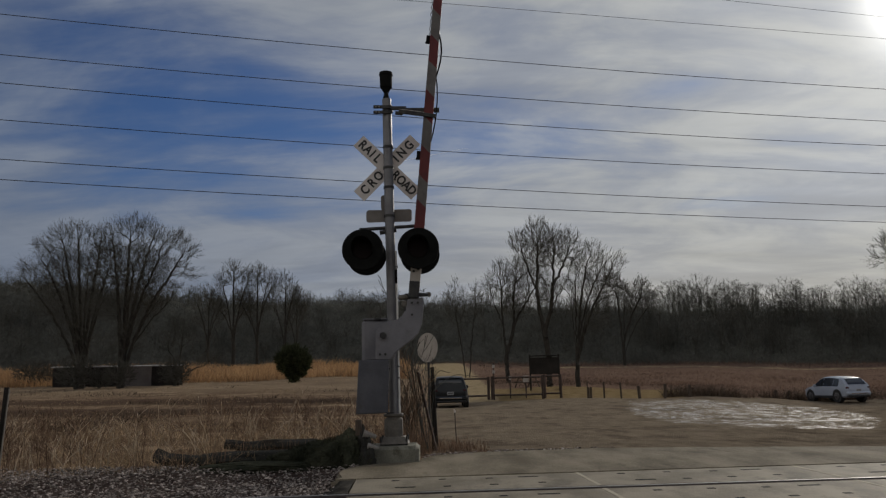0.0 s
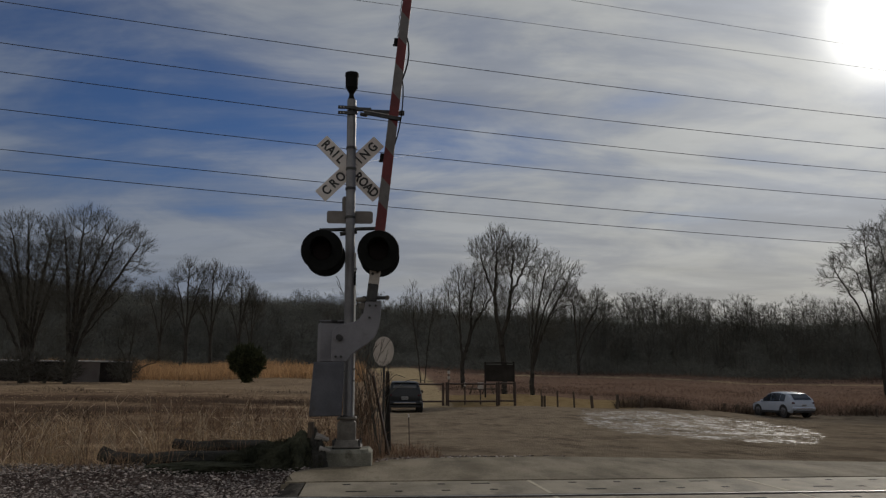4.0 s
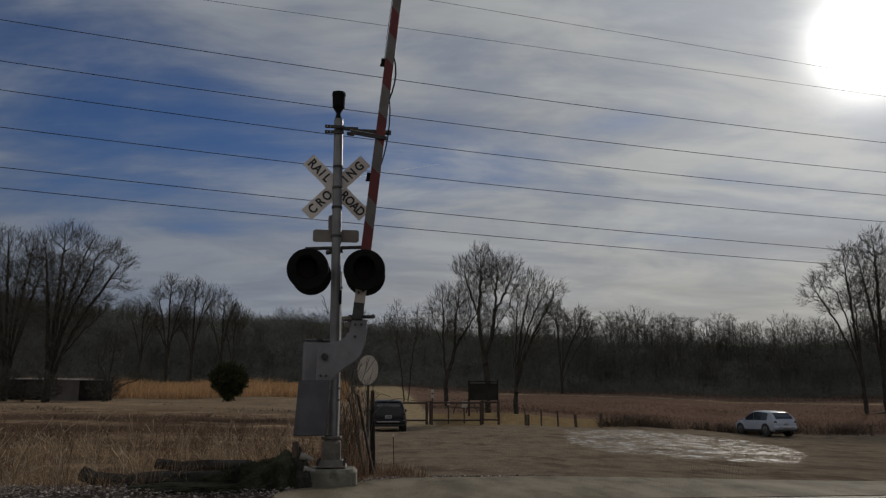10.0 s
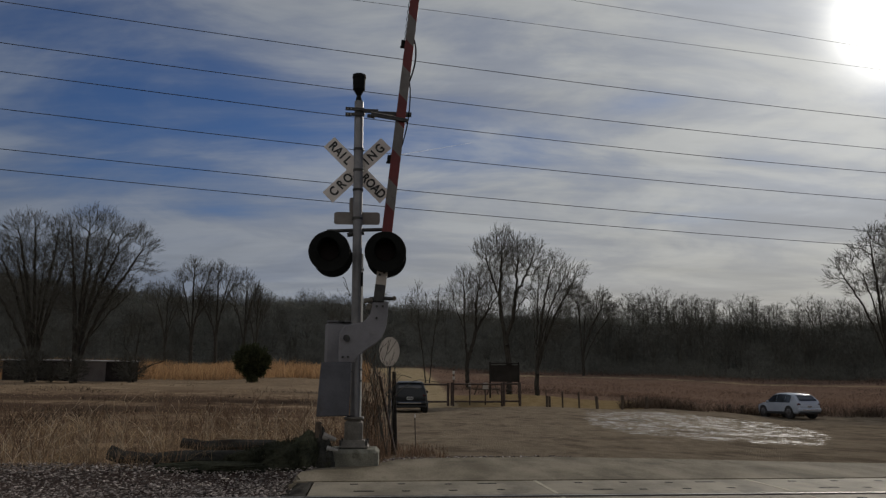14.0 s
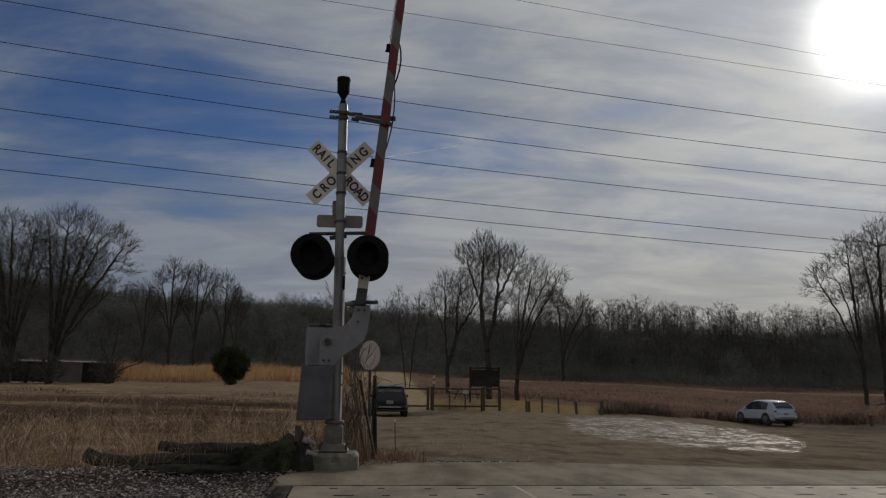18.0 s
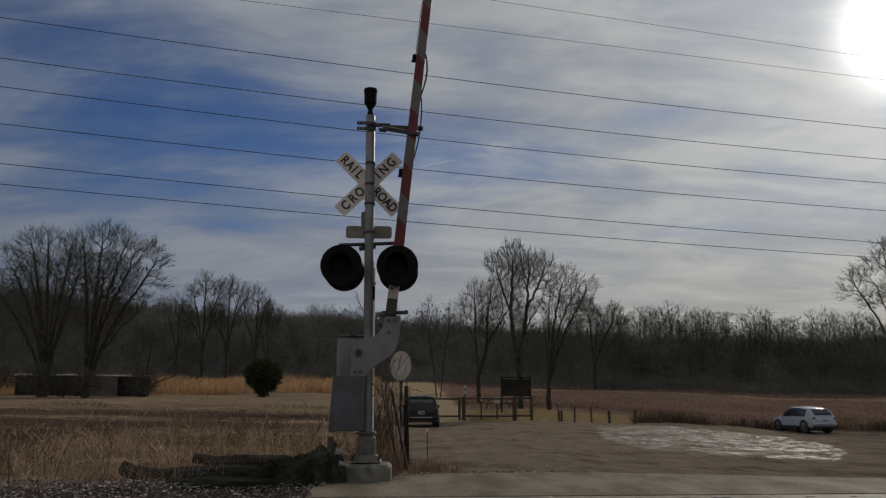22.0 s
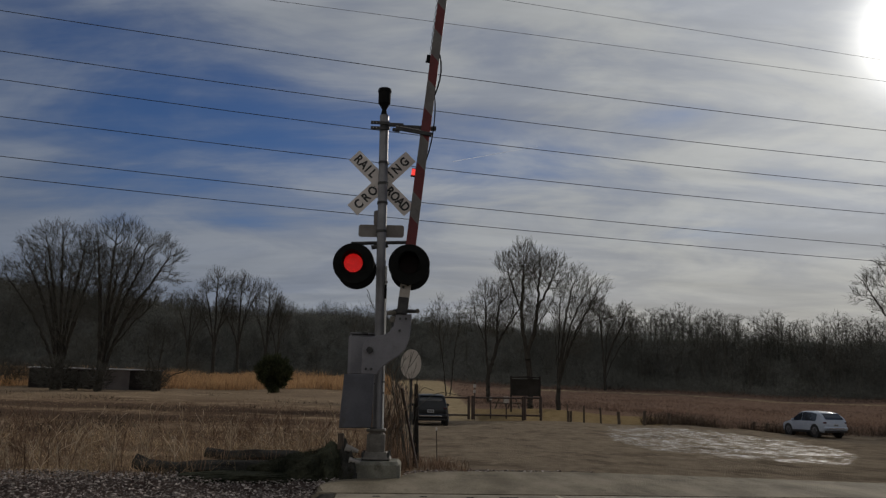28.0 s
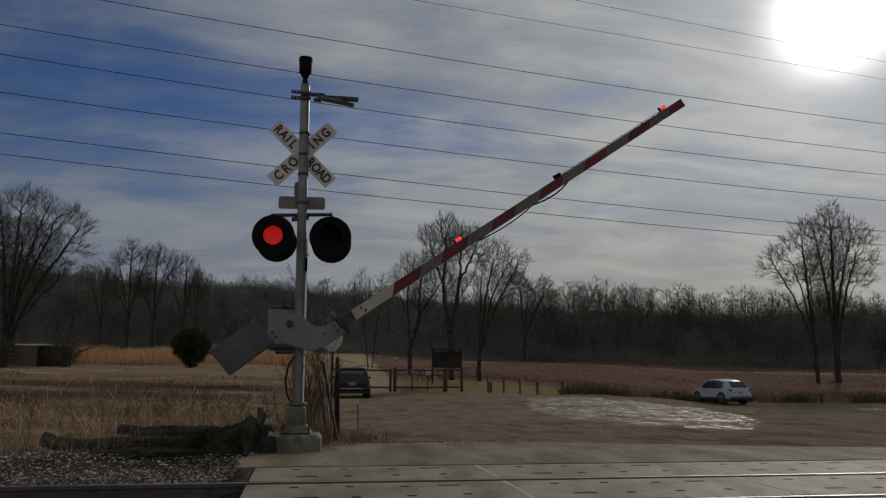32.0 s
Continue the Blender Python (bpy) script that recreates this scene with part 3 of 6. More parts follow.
def build_road():
    def slab(name, outline, z, thick, mat, label):
        bm = bmesh.new()
        top = [bm.verts.new((x, y, z)) for x, y in outline]
        low = [bm.verts.new((x, y, z - thick)) for x, y in outline]
        bm.faces.new(top)
        for i in range(len(outline)):
            j = (i + 1) % len(outline)
            bm.faces.new((top[j], top[i], low[i], low[j]))
        bmesh.ops.recalc_face_normals(bm, faces=bm.faces)
        bmesh.ops.bevel(bm, geom=[e for e in bm.edges if all(abs(v.co.z - z) < 1e-6 for v in e.verts)], offset=0.03, segments=2, affect="EDGES")
        return tagged(part(name, bm, mat), label, "road", kind="structure")

    t = lambda x, y: tuple((TRACK @ Vector((x, y, 0)))[:2])
    corner = [(-1.36, 10.2), (-1.47, 10.7), (-1.46, 11.1), (-1.34, 11.45), (-1.1, 11.70), (-0.82, 11.80), (-0.45, 11.83), (-0.42, 12.35), (-0.15, 12.78), (0.5, 13.05), (1.15, 13.15), (2.47, 13.26), (3.71, 13.04), (5.2, 12.68), (6.56, 12.34), (9.5, 11.9), (14, 11.6), (24, 11.9)]
    slab("road_apron", [t(24, 1.34), t(END - 0.3, 1.34)] + corner, 0.0, 0.28, APRON, "worn tan concrete road apron with a rounded corner beside the crossing")
    slab("road", [t(24, -16), t(24, -2.82), t(END, -2.82), t(END - 0.2, -16)], 0.0, 0.3, APRON, "worn grey road surface before the crossing")


def build_track():
    track = thing("railway_track", TRACK, "single railway track with rusty rails on dark ties in stone ballast", "track", kind="structure")
    profile = [(-0.036, 0), (0.036, 0), (0.036, -0.035), (0.012, -0.045), (0.010, -0.13), (0.07, -0.15), (0.07, -0.165), (-0.07, -0.165), (-0.07, -0.15), (-0.010, -0.13), (-0.012, -0.045), (-0.036, -0.035)]
    for y in (0.0, -1.505):
        bm = bmesh.new()
        ends = [[bm.verts.new((x, y + a, b)) for a, b in profile] for x in (-30, 30)]
        for i in range(len(profile)):
            j = (i + 1) % len(profile)
            bm.faces.new((ends[0][j], ends[0][i], ends[1][i], ends[1][j]))
        bmesh.ops.recalc_face_normals(bm, faces=bm.faces)
        rail = part("rail", bm, RAIL, track, "rust-brown steel rail")
        part("rail_head", box((60, 0.052, 0.004), (0, y, 0.0025), bevel=0.001), RAIL_TOP, rail, "polished running surface")
    rng = random.Random(4)
    base = None
    for i in range(14):
        x = END - 0.35 - i * 0.52
        if base is None:
            ob = base = part("tie", box((0.23, 2.6, 0.18), bevel=0.012), TIE, track)
        else:
            ob = new("tie", base.data)
            ob.parent = track
        ob.matrix_basis = pose(x, -0.75 + rng.uniform(-0.04, 0.04), -0.262, 0, 0, rng.uniform(-1, 1))


def build_panels():
    """Concrete crossing panels, with the dark slots of their lag bolts."""
    cross = thing("grade_crossing", TRACK, "pale concrete grade crossing panels with dark bolt slots beside the rails", "crossing", kind="structure")
    length, kinds = 2.72, (("field_panel", 0.105, 1.30), ("gauge_panel", -1.40, -0.115), ("field_panel", -2.80, -1.61))
    for name, y0, y1 in kinds:
        first, slot, strip, w = None, None, None, y1 - y0
        for i in range(9):
            x0 = END + i * length
            if first is None:
                ob = first = part(name, box((length - 0.005, w, 0.24), bevel=0.008), PANEL, cross)
            else:
                ob = new(name, first.data)
                ob.parent = cross
            ob.matrix_basis = pose(x0 + length / 2, (y0 + y1) / 2, -0.122, 0, 0, 0)
            rows = ((-0.87, 0.27, 0.11), (-0.31, 0.27, 0.10), (0.25, 0.24, 0.10), (0.72, 0.26, 0.27), (-0.75, -0.19, 0.27), (-0.28, -0.20, 0.10), (0.25, -0.18, 0.11), (0.80, -0.15, 0.10))
            for u, v, s in rows:
                if slot is None:
                    mark = slot = part("bolt_slot", box((1.0, 0.062, 0.004), bevel=0.0015), BLACK, ob)
                else:
                    mark = new("bolt_slot", slot.data)
                    mark.parent = ob
                mark.matrix_basis = pose(u, v * w / 0.9, 0.121) @ Matrix.Diagonal((0.85 * s, 1, 1, 1))
            if 0 < i < 7:
                if strip is None:
                    seam = strip = part("joint_filler", box((0.05, w - 0.03, 0.004), bevel=0.0015), JOINT, ob, "pale worn joint between two panels")
                else:
                    seam = new("joint_filler", strip.data)
                    seam.parent = ob
                seam.matrix_basis = pose(-length / 2, 0, 0.1215, 0, 0, 0.6)
    bm = bmesh.new()
    bmesh.ops.create_grid(bm, x_segments=14, y_segments=50, size=1.0)
    for v in bm.verts:
        u, w = (v.co.x + 1) / 2, (v.co.y + 1) / 2
        p = Vector((END - 0.014 - 0.42 * u, -0.05 + 2.3 * w, 0))
        high = -0.012 - 0.26 * u ** 2.2 - 0.05 * (w < 0.04)
        v.co = (p.x - 0.06 * noise.noise(p * 2.5) * u, p.y, high + 0.05 * noise.noise(p * 5) * min(1, 4 * u) + 0.02 * noise.noise(p * 16) * min(1, 4 * u))
    bmesh.ops.recalc_face_normals(bm, faces=bm.faces)
    part("asphalt_shoulder", bm, ASPHALT, cross, "dark crumbling asphalt shoulder at the panel end", True)


def stones(name, n, area, size, seed, mat, label, lift=0.0):
    """Loose stones: squashed, knocked-about octahedra, all in one mesh."""
    rng = np.random.default_rng(seed)
    base = np.array([(1, 0, 0), (-1, 0, 0), (0, 1, 0), (0, -1, 0), (0, 0, 1), (0, 0, -1), (0.7, 0.7, 0.5), (-0.7, 0.7, 0.5), (0.7, -0.7, 0.5), (-0.7, -0.7, 0.5)], float)
    f = np.array([(6, 4, 8), (6, 7, 4), (7, 9, 4), (9, 8, 4), (0, 6, 8), (2, 7, 6), (1, 9, 7), (3, 8, 9), (0, 2, 6), (2, 1, 7), (1, 3, 9), (3, 0, 8)])
    p = area(rng, n)
    s = size[0] * (size[1] / size[0]) ** (rng.random(n) ** 1.7)
    v = base[None] * (1 + rng.uniform(-0.3, 0.3, (n, 10, 1))) * (rng.uniform(0.6, 1.2, (n, 1, 3)) * s[:, None, None])
    a = rng.random(n) * 6.28
    c, q = np.cos(a)[:, None], np.sin(a)[:, None]
    v = np.stack([v[..., 0] * c - v[..., 1] * q, v[..., 0] * q + v[..., 1] * c, v[..., 2] * 0.75], -1)
    v[..., :2] += p[:, None, :2]
    v[..., 2] += (p[:, 2] + s * 0.25 + lift)[:, None]
    faces = (f[None] + (np.arange(n) * 10)[:, None, None]).reshape(-1, 3)
    return tagged(sheet(name, v.reshape(-1, 3), faces, mat), label, "gravel", kind="stuff")


build_road()
build_track()


# ---- the crossing signal with its gate ----
PIVOT = (-0.09, -0.16, 1.78)  # the gate's axle, from the foot of the mast


def text_part(body, size, m, mat, parent):
    curve = bpy.data.curves.new("lettering", "FONT")
    curve.body, curve.size, curve.align_x, curve.align_y, curve.extrude = body, size, "CENTER", "CENTER", 0.002
    curve.offset = 0.0065
    ob = bpy.data.objects.new("lettering", curve)
    me = bpy.data.meshes.new_from_object(ob)
    bpy.data.objects.remove(ob)
    me.materials.append(mat)
    made = new("lettering", me)
    made.parent, made.matrix_basis = parent, m
    return made


def lamp_unit(signal, x, z, y, facing):
    """A round flashing-light unit: background disc, visor, lens and, on the side that is seen, its lit array."""
    s = -1 if facing else 1
    bm = bmesh.new()
    rod((x, y, z), (x, y + s * 0.022, z), 0.315, 0.308, 40, bm)
    rod((x, y - s * 0.14, z), (x, y, z), 0.10, 0.17, 28, bm)
    unit = part("flashing_lamp", bm, BLACK, signal, "round black flashing-light background and housing")
    bm = bmesh.new()
    n, deep = 22, 0.30
    for i in range(n):
        a, b = (radians(-35 + 250 * k / n) for k in (i, i + 1))
        d0, d1 = (deep * (0.55 + 0.45 * max(0, math.sin(k))) for k in (a, b))
        pts = [(x + 0.165 * math.cos(a), y, z + 0.165 * math.sin(a)), (x + 0.165 * math.cos(b), y, z + 0.165 * math.sin(b)), (x + 0.165 * math.cos(b), y + s * d1, z + 0.165 * math.sin(b)), (x + 0.165 * math.cos(a), y + s * d0, z + 0.165 * math.sin(a))]
        bm.faces.new([bm.verts.new(p) for p in pts])
    bmesh.ops.remove_doubles(bm, verts=bm.verts, dist=0.0005)
    bmesh.ops.solidify(bm, geom=list(bm.faces), thickness=0.004)
    part("visor", bm, BLACK, unit)
    part("lens", rod((x, y + s * 0.024, z), (x, y + s * 0.034, z), 0.15, 0.145, 32), LENS_RED, unit, "dark unlit red lens")
    if not facing:
        return None
    return part("led_array", rod((0, 0, 0), (0, -0.006, 0), 0.142, 0.142, 32), LED_RED, unit, "lit red light-emitting array"), (x, y + s * 0.018, z)


def build_signal():
    sig = thing("railroad_crossing_signal", pose(-0.84, 12.2, 0.06), "aluminium railroad crossing signal with crossbuck, black lamps and a red-and-white gate", "signal")
    part("foundation", box((0.78, 0.72, 0.42), (0.02, -0.02, -0.045), bevel=0.05), CONCRETE, sig, "chipped concrete foundation block")
    bm = box((0.27, 0.27, 0.42), (0.03, 0, 0.38), bevel=0.055)
    box((0.285, 0.285, 0.045), (0.03, 0, 0.60), bevel=0.012, bm=bm)
    part("junction_base", bm, GRIMY, sig, "grimy cast junction-box base of the mast")
    bm = bmesh.new()
    bmesh.ops.create_cone(bm, cap_ends=True, segments=4, radius1=0.31, radius2=0.22, depth=0.10, matrix=pose(0.04, 0, 0.235, 0, 0, 45))
    part("base_flange", bm, GRIMY, sig, "splayed flange bolted to the concrete")
    for sx in (-0.15, 0.23):
        for sy in (-0.19, 0.19):
            part("anchor_bolt", rod((sx, sy, 0.17), (sx, sy, 0.29), 0.018, seg=8), DARK_STEEL, sig)
    bm = rod((0.045, 0, 0.5), (-0.003, 0, 5.58), 0.076, 0.073, 24)
    part("mast", bm, ALU, sig, "dull aluminium mast pipe", True)
    for z in (0.62, 5.38, 4.78, 4.44, 4.12, 3.66):
        part("clamp_band", rod((0.01, 0, z - 0.02), (0.01, 0, z + 0.02), 0.084, seg=20), DARK_STEEL, sig)
    # bell on the mast's top
    bm = rod((-0.01, 0, 5.58), (-0.01, 0, 5.68), 0.055, 0.035, 16)
    rod((-0.01, 0, 5.68), (-0.01, 0, 5.78), 0.035, 0.09, 16, bm)
    rod((-0.01, 0, 5.78), (-0.01, 0, 5.98), 0.098, 0.102, 20, bm)
    rod((-0.01, 0, 5.98), (-0.01, 0, 6.03), 0.112, 0.105, 20, bm)
    part("bell", bm, BLACK, sig, "black crossing bell housing on the mast top", True)
    # crossbuck behind the mast
    for angle, y, words in ((45, 0.105, zip("CROSSING", (-0.505, -0.345, -0.195, -0.085, 0.085, 0.20, 0.335, 0.505))), (-45, 0.095, zip("RAILROAD", (-0.545, -0.425, -0.325, -0.215, 0.190, 0.310, 0.430, 0.545)))):
        blade = part("crossbuck_blade", box((1.29, 0.006, 0.235), bevel=0.002), SIGN_WHITE, sig, "white crossbuck blade with black capital letters")
        blade.matrix_basis = pose(-0.018, y, 4.475) @ Matrix.Rotation(radians(-angle), 4, "Y")
        for letter, along in words:
            text_part(letter, 0.203, pose(along, -0.006, -0.003, 90) @ Matrix.Diagonal((0.84, 1, 1, 1)), LETTER, blade)
    def plate_of(x0, x1, z0, z1, r, bm=None):
        """A thin upright plate with rounded corners."""
        turns = [(x1 - r, z1 - r, 0), (x0 + r, z1 - r, 90), (x0 + r, z0 + r, 180), (x1 - r, z0 + r, 270)]
        return prism([(cx + r * math.cos(radians(a0 + b)), cz + r * math.sin(radians(a0 + b))) for cx, cz, a0 in turns for b in (0, 30, 60, 90)], 0.092, 0.098, 0.0, bm)

    bm = plate_of(-0.36, 0.36, 3.585, 3.785, 0.04)
    plate_of(-0.125, 0.055, 3.78, 4.02, 0.035, bm)
    part("track_number_sign", bm, SIGN_PLATE, sig, "bare grey back of the number-of-tracks sign")
    # lamps on their cross pipe
    bm = rod((-0.46, 0.02, 3.46), (0.48, 0.02, 3.50), 0.028)
    rod((-0.14, 0.0, 3.40), (0.12, 0.0, 3.44), 0.035, bm=bm)
    for x in (-0.38, 0.47):
        rod((x, 0.02, 3.47), (x, -0.10, 3.1), 0.03, bm=bm)
        rod((x, -0.32, 3.08), (x, 0.30, 3.10), 0.04, bm=bm)
    part("lamp_bracket", bm, DARK_STEEL, sig, "dark cross pipe that carries the lamps")
    left, right = lamp_unit(sig, -0.372, 3.075, -0.40, True), lamp_unit(sig, 0.470, 3.075, -0.40, True)
    lamp_unit(sig, -0.385, 3.09, 0.34, False), lamp_unit(sig, 0.470, 3.09, 0.34, False)
    # the fork that holds the raised gate
    bm = bmesh.new()
    for z0 in (5.425, 5.335):
        box((0.30, 0.03, 0.05), (-0.06, -0.09, z0), (0, 1.5, 0), 0.004, bm)
    box((0.25, 0.05, 0.055), (0.19, -0.10, 5.392), (0, 1.5, 0), 0.006, bm)
    box((0.12, 0.05, 0.05), (0.20, -0.12, 5.30), (0, 8, 0), 0.006, bm)
    box((0.60, 0.07, 0.066), (0.54, -0.10, 5.348), (0, 1.0, 0), 0.008, bm)
    part("gate_keeper", bm, DARK_STEEL, sig, "dark steel fork that steadies the raised gate")
    part("keeper_arm", box((0.58, 0.035, 0.062), (0.49, -0.30, 5.225), (0, 9.5, 0), 0.006), DARK_STEEL, sig, "lower dark prong of the fork")
    part("keeper_plate", box((0.40, 0.010, 0.032), (0.40, -0.27, 5.275), (0, 9, 0), 0.003), SIGN_BACK, sig, "pale plate on the fork")
    part("keeper_brace", rod((0.24, -0.11, 5.30), (0.24, -0.30, 5.27), 0.022, seg=8), DARK_STEEL, sig)
    for x0 in (-0.17, -0.12):
        for z0 in (5.425, 5.335):
            part("keeper_bolt", rod((x0, -0.112, z0), (x0, -0.104, z0), 0.010, seg=6), SIGN_BACK, sig)
    part("cable", pipe([(-0.02, -0.08, 1.3), (-0.10, -0.1, 1.18), (-0.14, -0.1, 0.95), (-0.11, -0.09, 0.74), (-0.05, -0.07, 0.62)], 0.014), BLACK, sig, "black cable loop at the mast")
    # Stands in for the sun glint down the mast's right edge.
    part("conduit", pipe([(0.125, -0.03, 0.58), (0.115, -0.03, 2.2), (0.105, -0.03, 3.1)], 0.014), GLINT_CONDUIT, sig, "thin conduit, pale as the sun's glint on the mast")
    for z in (1.15, 1.32, 2.85):
        part("conduit_clip", box((0.05, 0.05, 0.03), (0.11, -0.02, z), bevel=0.004), ALU, sig)
    case = part("mechanism_box", box((0.46, 0.36, 0.66), (-0.225, 0.27, 1.72), bevel=0.05), GREY_PAINT, sig, "grey gate mechanism case behind the mast")
    part("case_lid", box((0.42, 0.38, 0.022), (-0.225, 0.27, 2.056), bevel=0.01), GREY_PAINT, case, "flat lid of the case")
    part("case_hasp", box((0.10, 0.03, 0.03), (-0.20, 0.08, 2.055), (0, 6, 0), 0.006), DARK_STEEL, case)
    part("case_foot", box((0.34, 0.30, 0.06), (-0.16, 0.25, 1.37), bevel=0.015), GRIMY, sig, "grimy bracket under the case")
    part("hinge_strip", box((0.028, 0.04, 0.22), (0.108, -0.03, 2.70), bevel=0.004), BLACK, sig, "small dark bracket on the mast")
    part("axle", rod((-0.09, -0.30, 1.78), (-0.09, 0.2, 1.78), 0.045, seg=16), DARK_STEEL, sig, "dark gate axle end")

    # everything that turns on the axle, in the pose of the raised gate
    plate = [(-0.12, -0.36), (-0.115, 0.05), (-0.085, 0.14), (-0.02, 0.195), (0.08, 0.215), (0.205, 0.235), (0.285, 0.285), (0.34, 0.38), (0.375, 0.545), (0.615, 0.56), (0.61, 0.36), (0.585, 0.17), (0.53, 0.02), (0.43, -0.08), (0.30, -0.165), (0.19, -0.25), (0.11, -0.36)]
    gate = part("gate_arm", prism(plate, -0.11, -0.05, 0.012), GREY_PAINT, sig, "grey crank plate with a red-and-white striped gate arm")
    gate.location = PIVOT
    weight = prism([(-0.42, -1.15), (-0.37, -0.36), (0.08, -0.36), (0.055, -1.14)], -0.13, -0.04, 0.012)
    part("counterweight", weight, WEIGHT, gate, "grey steel counterweight plate")
    part("axle_nut", rod((0, -0.19, 0), (0, -0.11, 0), 0.05, seg=8), DARK_STEEL, gate)
    for dx, dz in ((0.03, -0.28), (-0.05, -0.28), (0.44, 0.48), (0.53, 0.48), (0.44, 0.3)):
        part("bolt", rod((dx, -0.14, dz), (dx, -0.11, dz), 0.02, seg=6), DARK_STEEL, gate)
    bm = box((0.16, 0.10, 0.26), (0.478, -0.09, 0.68), (0, 5.7, 0), 0.01)
    box((0.34, 0.06, 0.05), (0.50, -0.09, 0.60), bevel=0.01, bm=bm)
    box((0.10, 0.08, 0.16), (0.36, -0.06, 0.52), (0, 12, 0), 0.01, bm)
    rod((0.33, -0.10, 0.36), (0.33, -0.10, 0.47), 0.018, bm=bm)
    box((0.30, 0.09, 0.045), (0.54, -0.09, 0.605), (0, 2, 0), 0.01, bm)
    part("bracket_lug", box((0.15, 0.09, 0.07), (0.31, -0.08, 0.575), (0, -8, 0), 0.02), GRIMY, gate, "lumpy cast lug on the crank")
    part("bracket_lug", box((0.09, 0.08, 0.11), (0.325, -0.08, 0.47), (0, 14, 0), 0.02), GRIMY, gate, "lumpy cast lug on the crank")
    part("eye_bolt", rod((0.70, -0.12, 0.605), (0.70, -0.07, 0.605), 0.034, seg=14), GRIMY, gate, "round bolt end at the flange")
    part("shear_adapter", bm, DARK_STEEL, gate, "dark break-away adapter between crank and arm")
    a, b = Vector((0.478, -0.09, 0.66)), Vector((1.135, -0.09, 7.17))
    d = (b - a).normalized()
    side = Vector((-d.z, 0, d.x))
    cuts, red = [0.0, 0.86, 1.36, 1.75, 2.23, 2.70, 3.14, 3.62, 4.06, 4.50, 4.95, 5.40, 5.85, 6.25, (b - a).length], False
    whole = cuts[-1]
    for i, (s0, s1) in enumerate(zip(cuts, cuts[1:])):
        bm = bmesh.new()
        slant = 0.07
        ring = []
        for s in (s0, s1):
            h = 0.080 - 0.012 * s / whole
            lean = 0 if s in (0.0, whole) else slant
            ring.append([bm.verts.new(a + d * (s + lean * e) + side * (h * e) + Vector((0, w, 0))) for e, w in ((-1, -0.03), (1, -0.03), (1, 0.03), (-1, 0.03))])
        for j in range(4):
            bm.faces.new((ring[0][j], ring[0][(j + 1) % 4], ring[1][(j + 1) % 4], ring[1][j]))
        bm.faces.new(ring[0][::-1]), bm.faces.new(ring[1])
        bmesh.ops.recalc_face_normals(bm, faces=bm.faces)
        # First white is paler, as lit; the others hold backlit shade in their colour.
        part("boom_stripe", bm, BOOM_RED if red else BOOM_WHITE_SHADED if i else SIGN_BACK, gate, "red reflective stripe" if red else "dirty white stripe with light and shade in its tone")
        red = not red
    for s, e in ((0.12, -0.5), (0.30, 0.45), (0.34, -0.5), (0.05, 0.4)):
        p = a + d * s + side * 0.07 * e
        part("arm_bolt", rod(p + Vector((0, -0.045, 0)), p + Vector((0, -0.029, 0)), 0.022, seg=6), DARK_STEEL, gate)
    lit = []
    for s in (2.13, 4.05, 6.20):
        p = a + d * s + side * 0.105
        m = Matrix.Translation(p) @ Matrix(((-side.x, 0, d.x), (0, 1, 0), (-side.z, 0, d.z))).to_4x4()
        bm = box((0.06, 0.02, 0.14), (0, 0.022, 0), bevel=0.006)
        box((0.075, 0.05, 0.02), (0, 0, -0.065), bevel=0.004, bm=bm)
        ob = part("arm_lamp", bm, BLACK, gate, "small dark warning lamp on the arm")
        ob.matrix_basis = m
        glow = part("arm_lens", box((0.060, 0.045, 0.105), bevel=0.012), LAMP_RED, gate, "lit red lens of an arm lamp")
        lit.append((glow, m, m @ pose(0.11, 0.012, 0)))
    # wiring that hangs along the arm
    def along(s, off):
        return tuple(a + d * s + side * off + Vector((0, -0.02, 0)))

    part("arm_cable", pipe([along(s, off) for s, off in ((2.35, -0.07), (2.5, -0.095), (2.65, -0.112), (2.8, -0.12), (3.0, -0.12), (3.15, -0.112), (3.3, -0.095), (3.42, -0.07))], 0.010, 6), BLACK, gate, "slack black cable under the arm")
    part("arm_cable", pipe([along(s, off) for s, off in ((3.42, -0.07), (3.55, -0.10), (3.7, -0.122), (3.85, -0.125), (4.0, -0.105), (4.12, -0.07))], 0.013, 6), BLACK, gate, "slack black cable under the arm")
    rng = random.Random(8)
    spring = [along(4.1 + 0.06 * i, (0.072 if i % 2 else 0.092) + rng.uniform(0, 0.006)) for i in range(36)]
    part("arm_cable", pipe(spring, 0.006, 5), DARK_STEEL, gate, "coiled lamp cable along the arm")
    return gate, left, right, lit


GATE, LEFT, RIGHT, ARM_LIT = build_signal()


